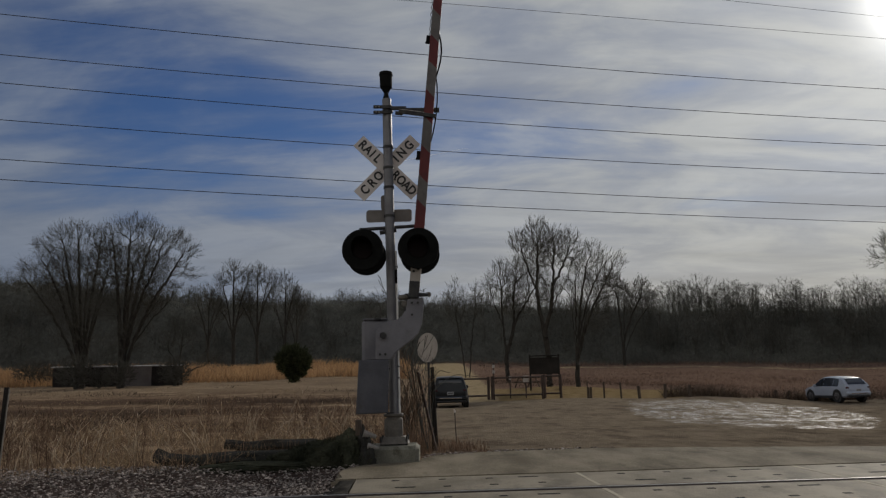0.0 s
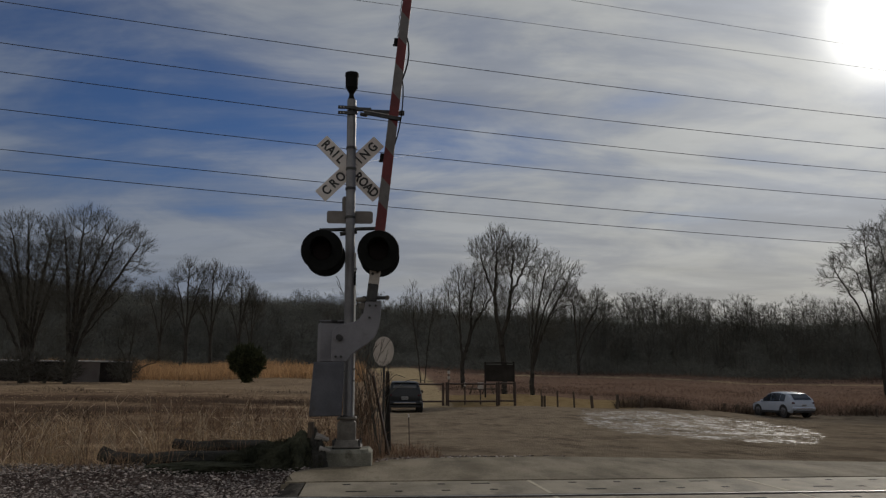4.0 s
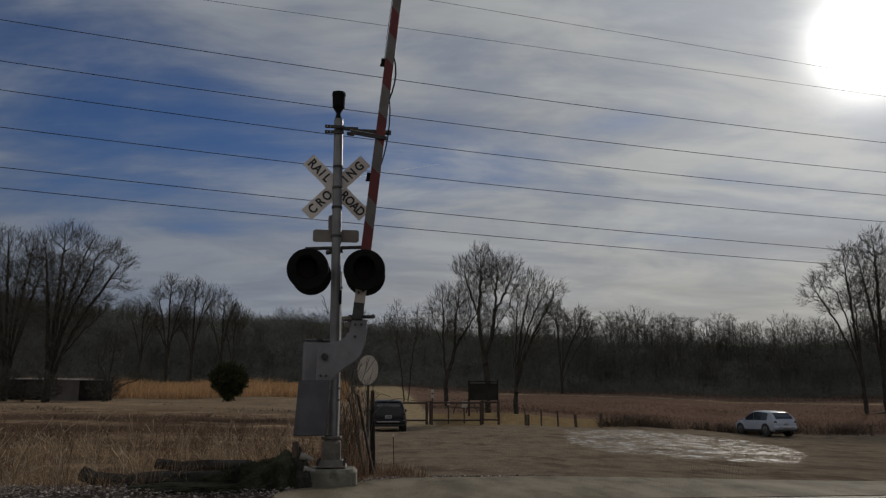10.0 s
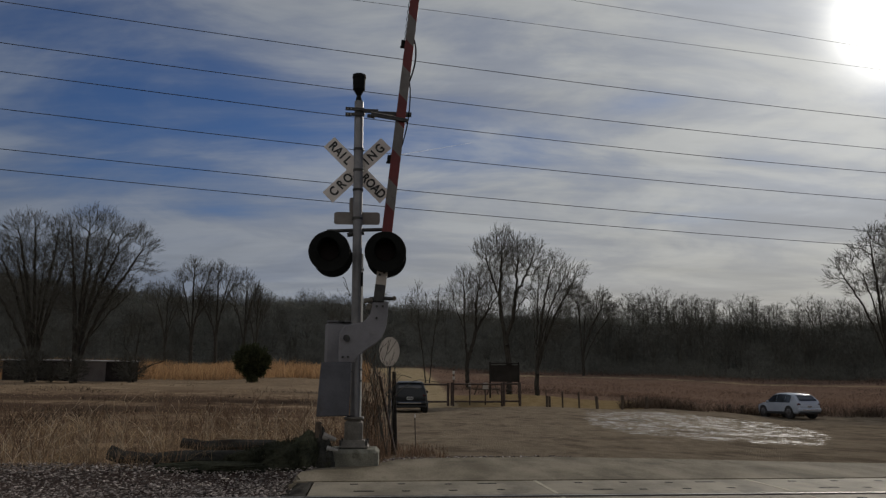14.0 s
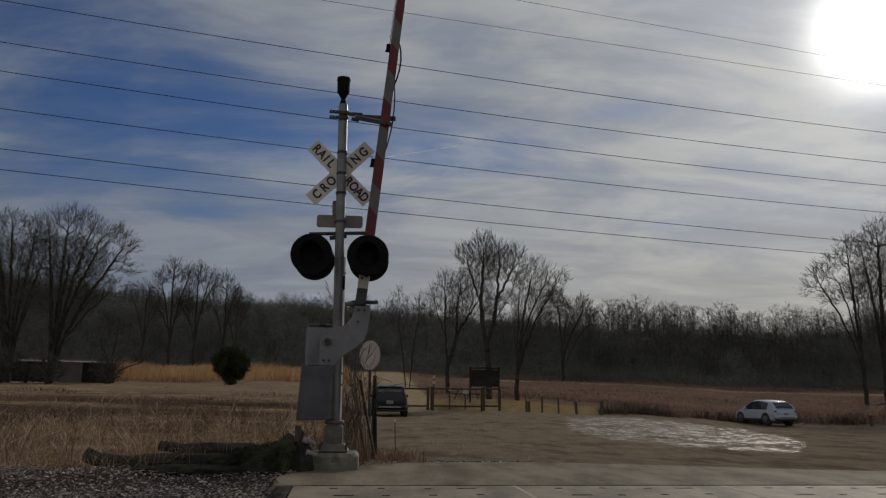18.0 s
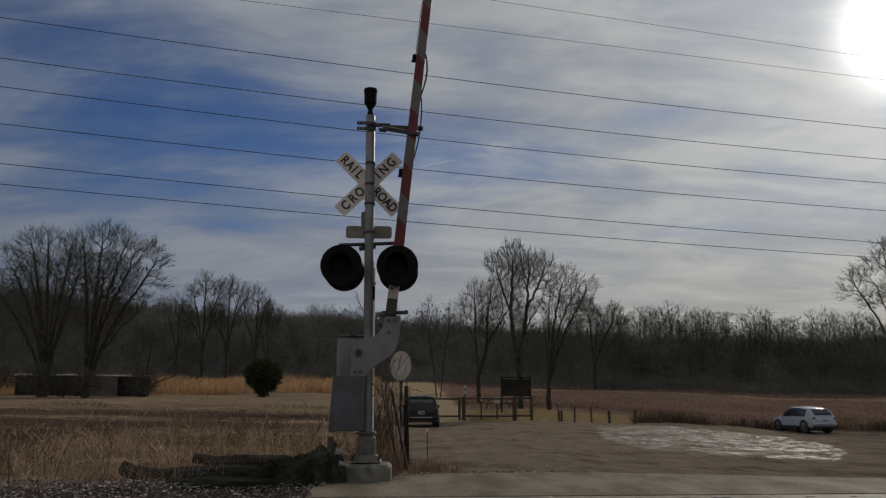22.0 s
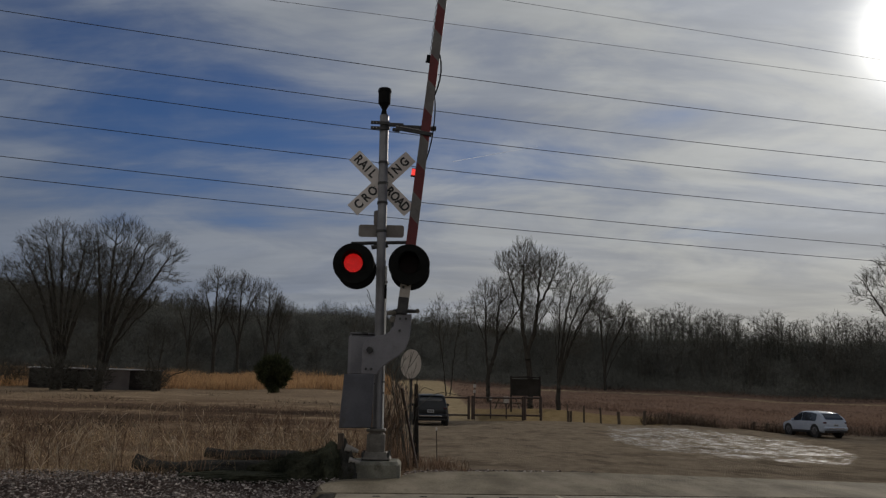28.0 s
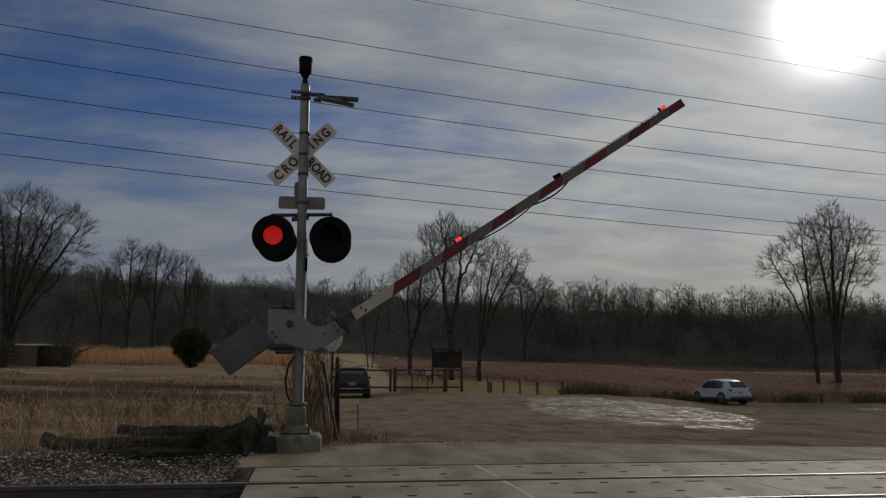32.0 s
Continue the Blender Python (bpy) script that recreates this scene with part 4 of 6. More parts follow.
# ---- grass and weeds ----
def blades(name, points, heights, width, mat, label, seed, lean=0.25):
    """Thin upright blades, each two bent quads, all in one mesh."""
    rng = np.random.default_rng(seed)
    n = len(points)
    a = rng.random(n) * 6.28
    w = np.stack([np.cos(a), np.sin(a), 0 * a], -1) * (np.asarray(width) * rng.uniform(0.6, 1.3, n))[:, None] / 2
    b = rng.random(n) * 6.28
    k = np.abs(rng.normal(0, lean, n)) * heights
    tip = np.stack([np.cos(b) * k, np.sin(b) * k, heights], -1)
    mid = tip * [0.38, 0.38, 0.6]
    v = np.stack([points - w, points + w, points + mid + w * 0.8, points + mid - w * 0.8, points + tip + w * 0.15, points + tip - w * 0.15], 1)
    i = np.arange(n)[:, None] * 6
    f = np.concatenate([i + [0, 1, 2, 3], i + [3, 2, 4, 5]])
    return tagged(sheet(name, v.reshape(-1, 3), f, mat), label, "grass", kind="stuff")


def scatter(n, az, r, seed, keep=None, power=1.0):
    rng = np.random.default_rng(seed)
    a, d = rng.uniform(*az, n), r[0] + (r[1] - r[0]) * rng.random(n) ** power
    x, y = d * np.sin(np.radians(a)), d * np.cos(np.radians(a))
    if keep is not None:
        ok = keep(x, y, a, d)
        x, y, a, d = x[ok], y[ok], a[ok], d[ok]
    return np.stack([x, y, ground_z(x, y) - 0.05], -1), rng


def clumpy(p, scale, low, high, seed):
    c = np.array([noise.noise((x * scale, y * scale, seed)) for x, y, _ in p])
    return c > np.random.default_rng(seed).uniform(low, high, len(p))


# ---- trees ----
def grow(seed, height, trunk_r, stems=1, lean=0.25, levels=4, kids=(9, 7, 6, 5), open_angle=(28, 58), start=0.22, ratio=0.52, rise=(0.04, 0.13, 0.10, 0.05, 0.02), wide=1.0):
    """Limbs of a bare tree as rows of two ends, two radii and a level; foot at the origin."""
    rng = random.Random(seed)
    rows = []

    def limb(p, d, length, r, level):
        n = (7, 5, 3, 2, 1)[level]
        spots, q = [], p
        for i in range(n):
            wob = Vector((rng.gauss(0, 1), rng.gauss(0, 1), rng.gauss(0, 1))) * (0.05 + 0.03 * level)
            d = (d + wob + Vector((0, 0, rise[level]))).normalized()
            q2 = q + d * (length / n)
            r0, r1 = r * (1 - 0.75 * i / n), r * (1 - 0.75 * (i + 1) / n)
            rows.append((q, q2, r0, r1, level))
            spots.append((q, q2, d, r0))
            q = q2
        if level >= levels:
            return
        count, f0 = max(2, round(kids[level] * rng.uniform(0.8, 1.2))), start if level == 0 else 0.15
        for c in range(count):
            f = f0 + (1 - f0) * (c + rng.random()) / count
            q0, q1, dd, rr = spots[min(n - 1, int(f * n))]
            base = q0.lerp(q1, (f * n) % 1.0)
            turn = rng.uniform(*open_angle)
            side = dd.cross(Vector((rng.gauss(0, 1), rng.gauss(0, 1), rng.gauss(0, 1)))).normalized()
            out = (dd * math.cos(radians(turn)) + side * math.sin(radians(turn))).normalized()
            limb(base, out, length * ratio * rng.uniform(0.6, 1.25) * (1.15 - 0.5 * f), rr * rng.uniform(0.42, 0.62), level + 1)

    for s in range(stems):
        a = rng.uniform(0, 6.28) if stems == 1 else 6.28 * (s + rng.uniform(-0.2, 0.2)) / stems
        k = lean * rng.uniform(0.6, 1.2) if stems > 1 else lean * 0.3
        limb(Vector((0.12 * math.cos(a), 0.12 * math.sin(a), -0.2)) * (stems > 1), Vector((k * math.cos(a), k * math.sin(a), 1)).normalized(), height * rng.uniform(0.72, 0.85) if s else height * 0.85, trunk_r * (1 if s == 0 else rng.uniform(0.7, 0.95)), 0)
    k = height / max(r[1].z for r in rows)
    size = Vector((k * wide, k * wide, k))
    return [(p * size, q * size, a, b, j) for p, q, a, b, j in rows]


def fill(seed, stems, lobes, count, stride=0.26, twig=(0.30, 0.85), tip_r=0.0075, twigs=4, reach=3.2):
    """A bare tree that grows towards points spread through its crown. stems: paths of the trunks; lobes: centre and
    half sizes of the crown's parts. Rows as from grow(); level 1 holds the heavy limbs, 3 the twigs."""
    rng = np.random.default_rng(seed)
    size = np.array([r[3] * r[4] * r[5] for r in lobes])
    pick = rng.choice(len(lobes), count, p=size / size.sum())
    u = rng.normal(size=(count, 3))
    u /= np.linalg.norm(u, axis=1, keepdims=True)
    u *= (rng.random(count) ** 0.42)[:, None]
    want = np.array([r[:3] for r in lobes])[pick] + u * np.array([r[3:6] for r in lobes])[pick]
    pos, up = [], []
    for path in stems:
        last = int(np.argmin([np.linalg.norm(q - np.array(path[0])) for q in pos])) if pos else -1
        for a, b in zip(path, path[1:]):
            a, b = np.array(a, float), np.array(b, float)
            n = max(1, int(np.linalg.norm(b - a) / stride))
            for i in range(n):
                pos.append(a + (b - a) * (i / n) + rng.normal(0, 0.03, 3) * (last >= 0))
                up.append(last)
                last = len(pos) - 1
    pos = np.array(pos)
    far = np.linalg.norm(want[:, None] - pos[None], axis=2)
    near, dist = far.argmin(1), far.min(1)
    live, grown = np.ones(count, bool), [0] * len(pos)
    for turn in range(110):
        pull = live & (dist < reach * (1 + 2.0 * (turn < 8)))
        if not pull.any():
            break
        d = want[pull] - pos[near[pull]]
        d /= np.linalg.norm(d, axis=1, keepdims=True) + 1e-9
        who, back = np.unique(near[pull], return_inverse=True)
        total = np.zeros((len(who), 3))
        np.add.at(total, back, d)
        for w in who:
            grown[w] += 1
        live &= np.array(grown)[near] < 4
        grown += [0] * len(who)
        own = np.array([pos[w] - pos[up[w]] if up[w] >= 0 else (0, 0, stride) for w in who]) / stride
        total = total / (np.linalg.norm(total, axis=1, keepdims=True) + 1e-9) + 0.95 * own + rng.normal(0, 0.11, total.shape) + [0, 0, 0.06]
        total /= np.linalg.norm(total, axis=1, keepdims=True)
        fresh = pos[who] + total * stride
        base = len(pos)
        pos = np.concatenate([pos, fresh])
        up += who.tolist()
        gap = np.linalg.norm(want[:, None] - fresh[None], axis=2)
        best, least = gap.argmin(1), gap.min(1)
        better = least < dist
        near, dist = np.where(better, best + base, near), np.where(better, least, dist)
        live &= dist > stride * 1.15
    n = len(pos)
    up = np.array(up)
    load, kids = np.zeros(n), np.zeros(n, int)
    for i in range(n - 1, -1, -1):
        if kids[i] == 0:
            load[i] = tip_r ** 2.2
        if up[i] >= 0:
            load[up[i]] += load[i]
            kids[up[i]] += 1
    r = np.minimum(tip_r * (load / tip_r ** 2.2) ** (1 / 1.90), 0.30)
    rows = []
    for i in range(n):
        if up[i] >= 0:
            a, b = Vector(pos[up[i]]), Vector(pos[i])
            rows.append((a, b, min(r[up[i]], r[i] * 1.5), r[i], 1 if r[i] > tip_r * 3.2 else 2))
    for i in range(n):
        if up[i] >= 0 and (r[i] < tip_r * 2.6 or (r[i] < tip_r * 9 and pos[i][2] > 2.4 and rng.random() < 0.55)):
            d = pos[i] - pos[up[i]]
            d /= np.linalg.norm(d) + 1e-9
            out = pos[i] - [0, 0, 0.35 * pos[i][2]]
            out /= np.linalg.norm(out) + 1e-9
            for q in range(twigs if kids[i] == 0 else 2):
                w = 0.55 * d + 0.65 * out + rng.normal(0, 0.36, 3)
                w /= np.linalg.norm(w)
                rows.append((Vector(pos[i]), Vector(pos[i] + w * rng.uniform(*twig)), tip_r * 0.8, tip_r * 0.45, 3))
    return rows


def ribbons(p, q, w0, w1, rng):
    """Thin flat twigs, each one quad with a turn of its own."""
    p, q = np.asarray(p, float), np.asarray(q, float)
    d = q - p
    d /= np.linalg.norm(d, axis=1, keepdims=True) + 1e-9
    side = np.cross(d, rng.normal(size=d.shape))
    side /= np.linalg.norm(side, axis=1, keepdims=True) + 1e-9
    w0, w1 = np.broadcast_to(w0, len(p))[:, None], np.broadcast_to(w1, len(p))[:, None]
    v = np.stack([p - side * w0, p + side * w0, q + side * w1, q - side * w1], 1)
    return v.reshape(-1, 3), np.arange(len(p) * 4).reshape(-1, 4)


def tree_mesh(rows, levels, n, least=0.0):
    pick = [r for r in rows if r[4] in levels]
    return tubes([r[0] for r in pick], [r[1] for r in pick], [max(least, r[2]) for r in pick], [max(least, r[3]) for r in pick], n)


def tree(name, x, y, rows, label, turn=0.0, least=0.0072, sink=0.15):
    t = thing(name, pose(x, y, gz(x, y) - sink, 0, 0, turn), label, "tree")
    v, f = tree_mesh(rows, (0, 1), 6, least)
    sheet("trunk", v, f, BARK, t, True)
    v, f = tree_mesh(rows, (2, 3, 4), 3, least)
    sheet("crown", v, f, TWIG, t)
    return t


def build_trees():
    # stems as paths and crowns as lobes (place and radius), in metres from each foot
    def fan(ends, fork=0.9, foot=0.0):
        """Ascending stems that part close over the ground and bend outward."""
        paths = []
        for k, (ex, ey, ez) in enumerate(ends):
            low = fork * (0.5 + 0.25 * (k % 3)) if k else -0.2
            rise = ez - low
            paths.append([(foot, 0, low), (foot + 0.22 * (ex - foot), 0.25 * ey, low + 0.34 * rise), (foot + 0.55 * (ex - foot), 0.6 * ey, low + 0.68 * rise), (ex, ey, ez)])
        return paths

    def lobes(rows, deep=1.15, tall=0.92):
        return [(x, 0.6 * math.sin(3.1 * i), z, r, r * deep, r * tall) for i, (x, z, r) in enumerate(rows)]

    x, y = at_polar(-22.1, 68)
    tree("bare_tree", x, y, fill(11, fan([(0.3, 0, 12.2), (1.8, 0.6, 11.8), (3.0, -0.4, 10.6), (4.1, 0.4, 10.0), (-0.8, -0.6, 11.6), (3.8, 0.8, 7.4), (1.2, -1.2, 9.6), (2.8, 1.2, 7.8)], 1.6), lobes([(0.34, 12.83, 1.0), (1.63, 12.64, 1.05), (-0.8, 12.45, 1.0), (2.92, 11.77, 1.05), (4.13, 11.58, 0.95), (4.9, 10.81, 0.85), (4.56, 9.46, 0.95), (5.16, 8.97, 0.65), (2.58, 10.23, 1.1), (0.86, 10.81, 1.1), (3.61, 8.01, 1.0), (1.38, 8.3, 1.1), (-0.6, 10.23, 1.2), (-0.4, 7.91, 1.1), (2.41, 6.37, 0.9), (0.52, 5.98, 1.2), (1.38, 9.46, 2.2), (0.34, 4.83, 1.2), (2.06, 7.33, 1.8), (-1.7, 11.0, 1.1), (-1.6, 8.88, 1.1), (0.2, 3.67, 1.3), (-1.2, 6.37, 1.3)]), 9600, tip_r=0.0092), "tall bare tree with a ragged spreading crown in the field")
    x, y = at_polar(-24.5, 70)
    tree("bare_tree", x, y, fill(12, fan([(-0.8, 0, 12.0), (-2.2, 0.4, 11.8), (-3.5, 0, 10.4), (-4.6, -0.3, 8.8), (0.8, 0.6, 11.6), (0.4, -0.6, 9.4), (-1.6, -1.0, 10.0), (1.8, 0.4, 10.2), (2.0, -0.5, 8.0)], 1.0), lobes([(-0.9, 12.54, 1.0), (-2.2, 12.45, 1.0), (-3.4, 11.39, 1.0), (-4.6, 9.94, 0.95), (-5.3, 8.49, 0.75), (0.8, 12.16, 1.0), (-1.6, 10.42, 1.2), (-3.2, 9.07, 1.1), (0.4, 9.84, 1.2), (-1.0, 7.91, 1.3), (-2.6, 6.56, 1.2), (-1.2, 9.65, 2.2), (-0.6, 5.79, 1.6), (-2.4, 7.91, 1.8), (1.7, 11.0, 1.2), (2.1, 9.07, 1.2), (1.2, 7.14, 1.4), (-0.4, 4.25, 1.6)]), 9000, tip_r=0.0092), "many-stemmed bare tree with upswept limbs in the field")
    x, y = at_polar(-18.5, 71)
    tree("bare_tree", x, y, fill(13, fan([(0.2, 0, 3.4), (1.0, 0.2, 3.0), (-0.9, 0, 3.2), (1.9, 0, 1.7), (2.6, 0.2, 2.0)], 0.8), [(0.1, 0, 4.2, 1.5, 1.2, 1.3), (2.4, 0, 2.2, 1.3, 1.0, 0.6)], 900), "low crooked bare tree at the shed's end")
    x, y = at_polar(7.3, 62)
    tree("bare_tree", x, y, fill(21, [[(0, 0, -0.2), (0.05, 0, 2.4), (-0.25, 0, 4.6), (-0.55, 0.1, 6.6), (-0.6, 0.1, 8.2), (-0.45, 0, 10.8)], [(-0.6, 0.1, 7.4), (-1.0, 0.3, 8.7), (-1.6, 0.3, 10.4)], [(-0.2, 0, 4.3), (0.35, -0.2, 5.9), (0.6, -0.2, 8.0), (0.85, -0.1, 10.6)], [(0.6, -0.2, 7.8), (1.2, 0.3, 8.8), (1.9, 0.2, 10.4)], [(0.4, -0.2, 6.2), (1.3, -0.6, 7.6), (2.0, -0.5, 9.2)]], lobes([(-1.75, 11.2, 0.95), (-0.4, 12.1, 1.0), (0.8, 11.5, 0.9), (1.95, 11.2, 0.9), (0.2, 10.0, 0.65), (2.1, 9.8, 0.95), (-1.5, 9.7, 0.6), (0.1, 10.6, 1.7), (0.2, 7.4, 1.1)]), 4200, 0.24, tip_r=0.0095, reach=2.6), "tall bare cottonwood with clumped twig ends beside the gravel lot")
    x, y = at_polar(9.3, 61)
    tree("bare_tree", x, y, fill(22, fan([(0.2, 0, 8.6), (1.2, 0.2, 9.6), (2.0, -0.2, 8.8), (-0.2, 0, 7.0), (3.0, 0, 8.8), (2.4, 0.3, 7.2), (1.2, -0.5, 6.6)], 2.4), lobes([(1.25, 10.2, 0.8), (1.9, 9.4, 0.9), (3.2, 9.4, 0.8), (0.8, 8.7, 1.0), (2.6, 8.2, 0.9), (-0.1, 7.7, 0.9), (1.8, 6.8, 1.1), (0.3, 5.9, 0.9), (3.4, 7.4, 0.7), (1.4, 5.2, 1.2), (1.7, 7.8, 1.5)]), 4600, tip_r=0.0085), "slender bare tree of many upright stems beside a larger one")
    x, y = at_polar(4.4, 72)
    tree("bare_tree", x, y, fill(23, [[(0, 0, -0.2), (-0.1, 0, 3.0), (-0.3, 0, 6.0), (-0.3, 0, 9.2)], [(0, 0, 2.6), (0.8, 0, 5.4), (0.7, 0, 7.6), (1.1, 0, 9.6)], [(0.8, 0, 5.4), (1.9, 0.3, 7.4), (2.4, 0.3, 9.0)], [(-0.2, 0, 5.0), (-1.0, 0.2, 7.2), (-1.2, 0.2, 8.4)], [(1.4, 0.1, 6.4), (2.6, -0.3, 8.4), (3.2, -0.3, 9.2)]], lobes([(1.1, 10.4, 1.0), (-0.2, 10.1, 1.0), (2.3, 9.8, 0.9), (3.2, 9.8, 0.75), (-1.2, 9.0, 0.8), (1.5, 8.7, 0.9), (-0.4, 8.2, 0.8), (0.8, 7.2, 1.6), (1.0, 9.2, 1.5)]), 3400, tip_r=0.0095), "low spreading bare tree with crooked limbs behind the gate")
    x, y = at_polar(1.4, 80)
    tree("bare_tree", x, y, fill(26, [[(0, 0, -0.2), (-0.3, 0, 3), (-0.8, 0, 6)], [(0.4, 0, 0), (0.6, 0, 3), (0.9, 0, 5.6)]], [(-0.9, 0, 7.4, 1.0, 1.0, 2.6), (1.1, 0, 7.0, 1.0, 1.0, 2.4)], 600), "thin bare saplings behind the gate")
    x, y = at_polar(12.6, 113)
    tree("bare_tree", x, y, fill(25, fan([(-0.6, 0, 10.2), (0.5, 0, 9.0), (2.8, 0, 9.6), (3.8, 0, 8.2)], 3.0), lobes([(-0.9, 11.6, 1.1), (0.1, 10.2, 1.1), (2.8, 10.8, 1.1), (4.0, 9.4, 1.1), (1.4, 8.6, 1.2)], 1.15, 1.3), 1100, 0.32, (0.4, 1.0), 0.0135), "small bare tree at the wood's edge", least=0.013)
    x, y = at_polar(33.0, 88)
    big = lambda rows: [tuple(round(1.36 * c, 2) for c in row) for row in rows]
    tree("bare_tree", x, y, fill(31, fan(big([(0.2, 0, 11.6), (-0.8, 0.4, 10.6), (1.4, -0.4, 10.6), (2.4, 0.3, 9.8), (2.2, 0.5, 7.4)]), 3.8) + fan(big([(-2.0, 0.3, 10.4), (-3.2, -0.3, 8.8), (-4.2, 0.3, 8.4), (-1.4, 0.5, 8.2)]), 2.8, -2.1), lobes(big([(0.2, 12.3, 0.95), (-0.8, 11.4, 0.85), (-1.9, 11.3, 0.85), (-2.7, 10.3, 0.85), (-4.2, 9.3, 0.95), (-5.0, 8.2, 0.65), (-3.5, 7.6, 0.85), (1.3, 11.4, 0.95), (2.4, 10.7, 0.95), (3.0, 9.2, 0.85), (2.3, 7.7, 0.85), (-1.0, 9.4, 0.9), (0.5, 9.2, 0.9), (-1.9, 7.9, 0.85), (-0.4, 8.4, 2.0), (0.2, 10.4, 1.6), (-0.6, 6.0, 1.4)])), 5600, 0.30, (0.35, 0.95), 0.0105), "tall bare tree with several steep stems in russet grass", least=0.010)
    rng = random.Random(17)
    for az, h, seed in ((-16.6, 11.6, 44), (-14.9, 15.2, 41), (-13.3, 14.8, 42), (-11.4, 13.4, 43), (-10.6, 11.2, 45), (-4.6, 8.6, 46), (-3.6, 8.0, 47)):
        x, y = at_polar(az, 113)
        k = h / 12.0
        tops = [(rng.uniform(-0.4, 0.4), 11.0, 0.9)] + [(sx * rng.uniform(0.7, 1.9), rng.uniform(7.6, 10.4), rng.uniform(0.7, 1.0)) for sx in (-1, 1, -1, 1, 1)]
        rows = fill(seed, fan([(cx * k, 0.3 * math.sin(cx * 9), (cz - 0.6) * k) for cx, cz, _ in tops], 4.4 * k), lobes([(cx * k, (cz - 0.5) * k, cr * k) for cx, cz, cr in tops], 1.15, 1.7), 1100, 0.34, (0.5, 1.2), 0.0145, 3)
        tree("bare_tree", x, y, rows, "tall thin bare tree with upright limbs that tops the wood", least=0.014)


def build_woods():
    """The far wood: bare trees and rounded thicket, too many to tell apart."""
    rng = np.random.default_rng(3)
    kinds = []
    for seed in range(7):
        a = 1.0 + 0.4 * (seed % 2)
        tops = [(0.3 * (seed % 3 - 1), 0, 8.6, 1.1 * a, 1.1 * a, 1.4), (1.5 * a, 0.4, 7.4, 1.0, 1.0, 1.3), (-1.4 * a, -0.3, 7.0, 1.0, 1.0, 1.4), (0.5, -1.2, 6.0, 1.2, 1.0, 1.3), (-0.6, 1.2, 5.4, 1.2, 1.0, 1.2), (0.4, 0.3, 3.8, 1.6, 1.6, 1.6)]
        stems = [[(0, 0, -0.2), (0.1, 0, 3.6), (0.2 * (seed % 3 - 1), 0, 8.0)], [(0, 0, 2.4), (0.8, 0.2, 4.8), (1.4 * a, 0.4, 7.0)], [(0, 0, 2.0), (-0.7, -0.2, 4.4), (-1.3 * a, -0.3, 6.6)]]
        rows = fill(100 + seed, stems, tops, 380, 0.42, (0.5, 1.0), 0.015, 2)
        v, f = tree_mesh(rows, (0, 1), 3, 0.014)
        thin = [r for r in rows if r[4] > 1]
        v2, f2 = ribbons([r[0] for r in thin], [r[1] for r in thin], [max(0.016, r[2]) for r in thin], [max(0.009, r[3]) for r in thin], rng)
        kinds.append((np.concatenate([v, v2]), np.concatenate([f, f2 + len(v)])))
    vs, fs, n = [], [], 0
    spread = [-38 + 80 * ((i + rng.random()) / 400) ** 0.9 for i in range(400)] + [14 + 28 * (i + rng.random()) / 130 for i in range(130)]
    for az in spread:
        r = 120 + 34 * rng.random() ** 1.3
        h = 0.97 * np.interp(az, [-38, -26, -18, -8, 0, 10, 16, 20, 26, 32, 42], [5.2, 4.6, 3.9, 3.6, 4.2, 4.9, 5.6, 5.8, 5.5, 5.0, 5.0]) * rng.uniform(0.62, 1.28)
        v, f = kinds[rng.integers(7)]
        a, scale = rng.random() * 6.28, h / 10.0
        c, q = math.cos(a), math.sin(a)
        x, y = at_polar(az, r)
        vs.append(np.stack([(v[:, 0] * c - v[:, 1] * q) * scale * 1.2 + x, (v[:, 0] * q + v[:, 1] * c) * scale * 1.2 + y, v[:, 2] * scale + gz(x, y) - 0.3], -1))
        fs.append(f + n)
        n += len(v)
    ob = sheet("woodland", np.concatenate(vs), np.concatenate(fs), TWIG)
    tagged(ob, "dark brown leafless woodland with bare tops along the horizon", "woods", kind="stuff")

    def bushes(name, count, az, r, size, twigs, width, seed, mat, label):
        """Rounded leafless shrubs: short twigs that spread from each one's heart."""
        p, g = scatter(count, az, r, seed)
        wide = np.exp(g.uniform(math.log(size[0]), math.log(size[1]), len(p)))
        tall = wide * g.uniform(0.8, 1.5, len(p)) * np.array([1 + 0.6 * noise.noise((x * 0.06, y * 0.06, seed)) for x, y, _ in p])
        m = len(p) * twigs
        who = np.repeat(np.arange(len(p)), twigs)
        u = g.normal(size=(m, 3))
        u /= np.linalg.norm(u, axis=1, keepdims=True)
        u[:, 2] = np.abs(u[:, 2])
        size3 = np.stack([wide, wide, tall], -1)[who]
        foot = p[who] + u * size3 * (0.35 + 0.5 * g.random(m))[:, None]
        way = u + g.normal(0, 0.55, (m, 3)) + [0, 0, 0.45]
        way /= np.linalg.norm(way, axis=1, keepdims=True)
        tip = foot + way * (size3[:, 2] * g.uniform(0.10, 0.26, m))[:, None]
        v, f = ribbons(foot, tip, width, width * 0.5, g)
        tagged(sheet(name, v, f, mat), label, "brush", kind="stuff")

    bushes("thicket", 2400, (-40, 44), (116.5, 137), (1.2, 3.0), 68, 0.025, 33, WOOD_TWIG, "dense leafless thicket in rounded clumps along the wood's edge")
    bushes("brush", 2200, (-40, 44), (132, 166), (1.1, 2.6), 52, 0.030, 36, WOOD_TWIG, "fine leafless brush along the crest of the wooded slope")
    bushes("brush", 1000, (-40, 44), (180, 225), (1.6, 3.4), 60, 0.040, 38, WOOD_TWIG, "far leafless scrub on the hill behind the wood")


build_trees()
build_woods()


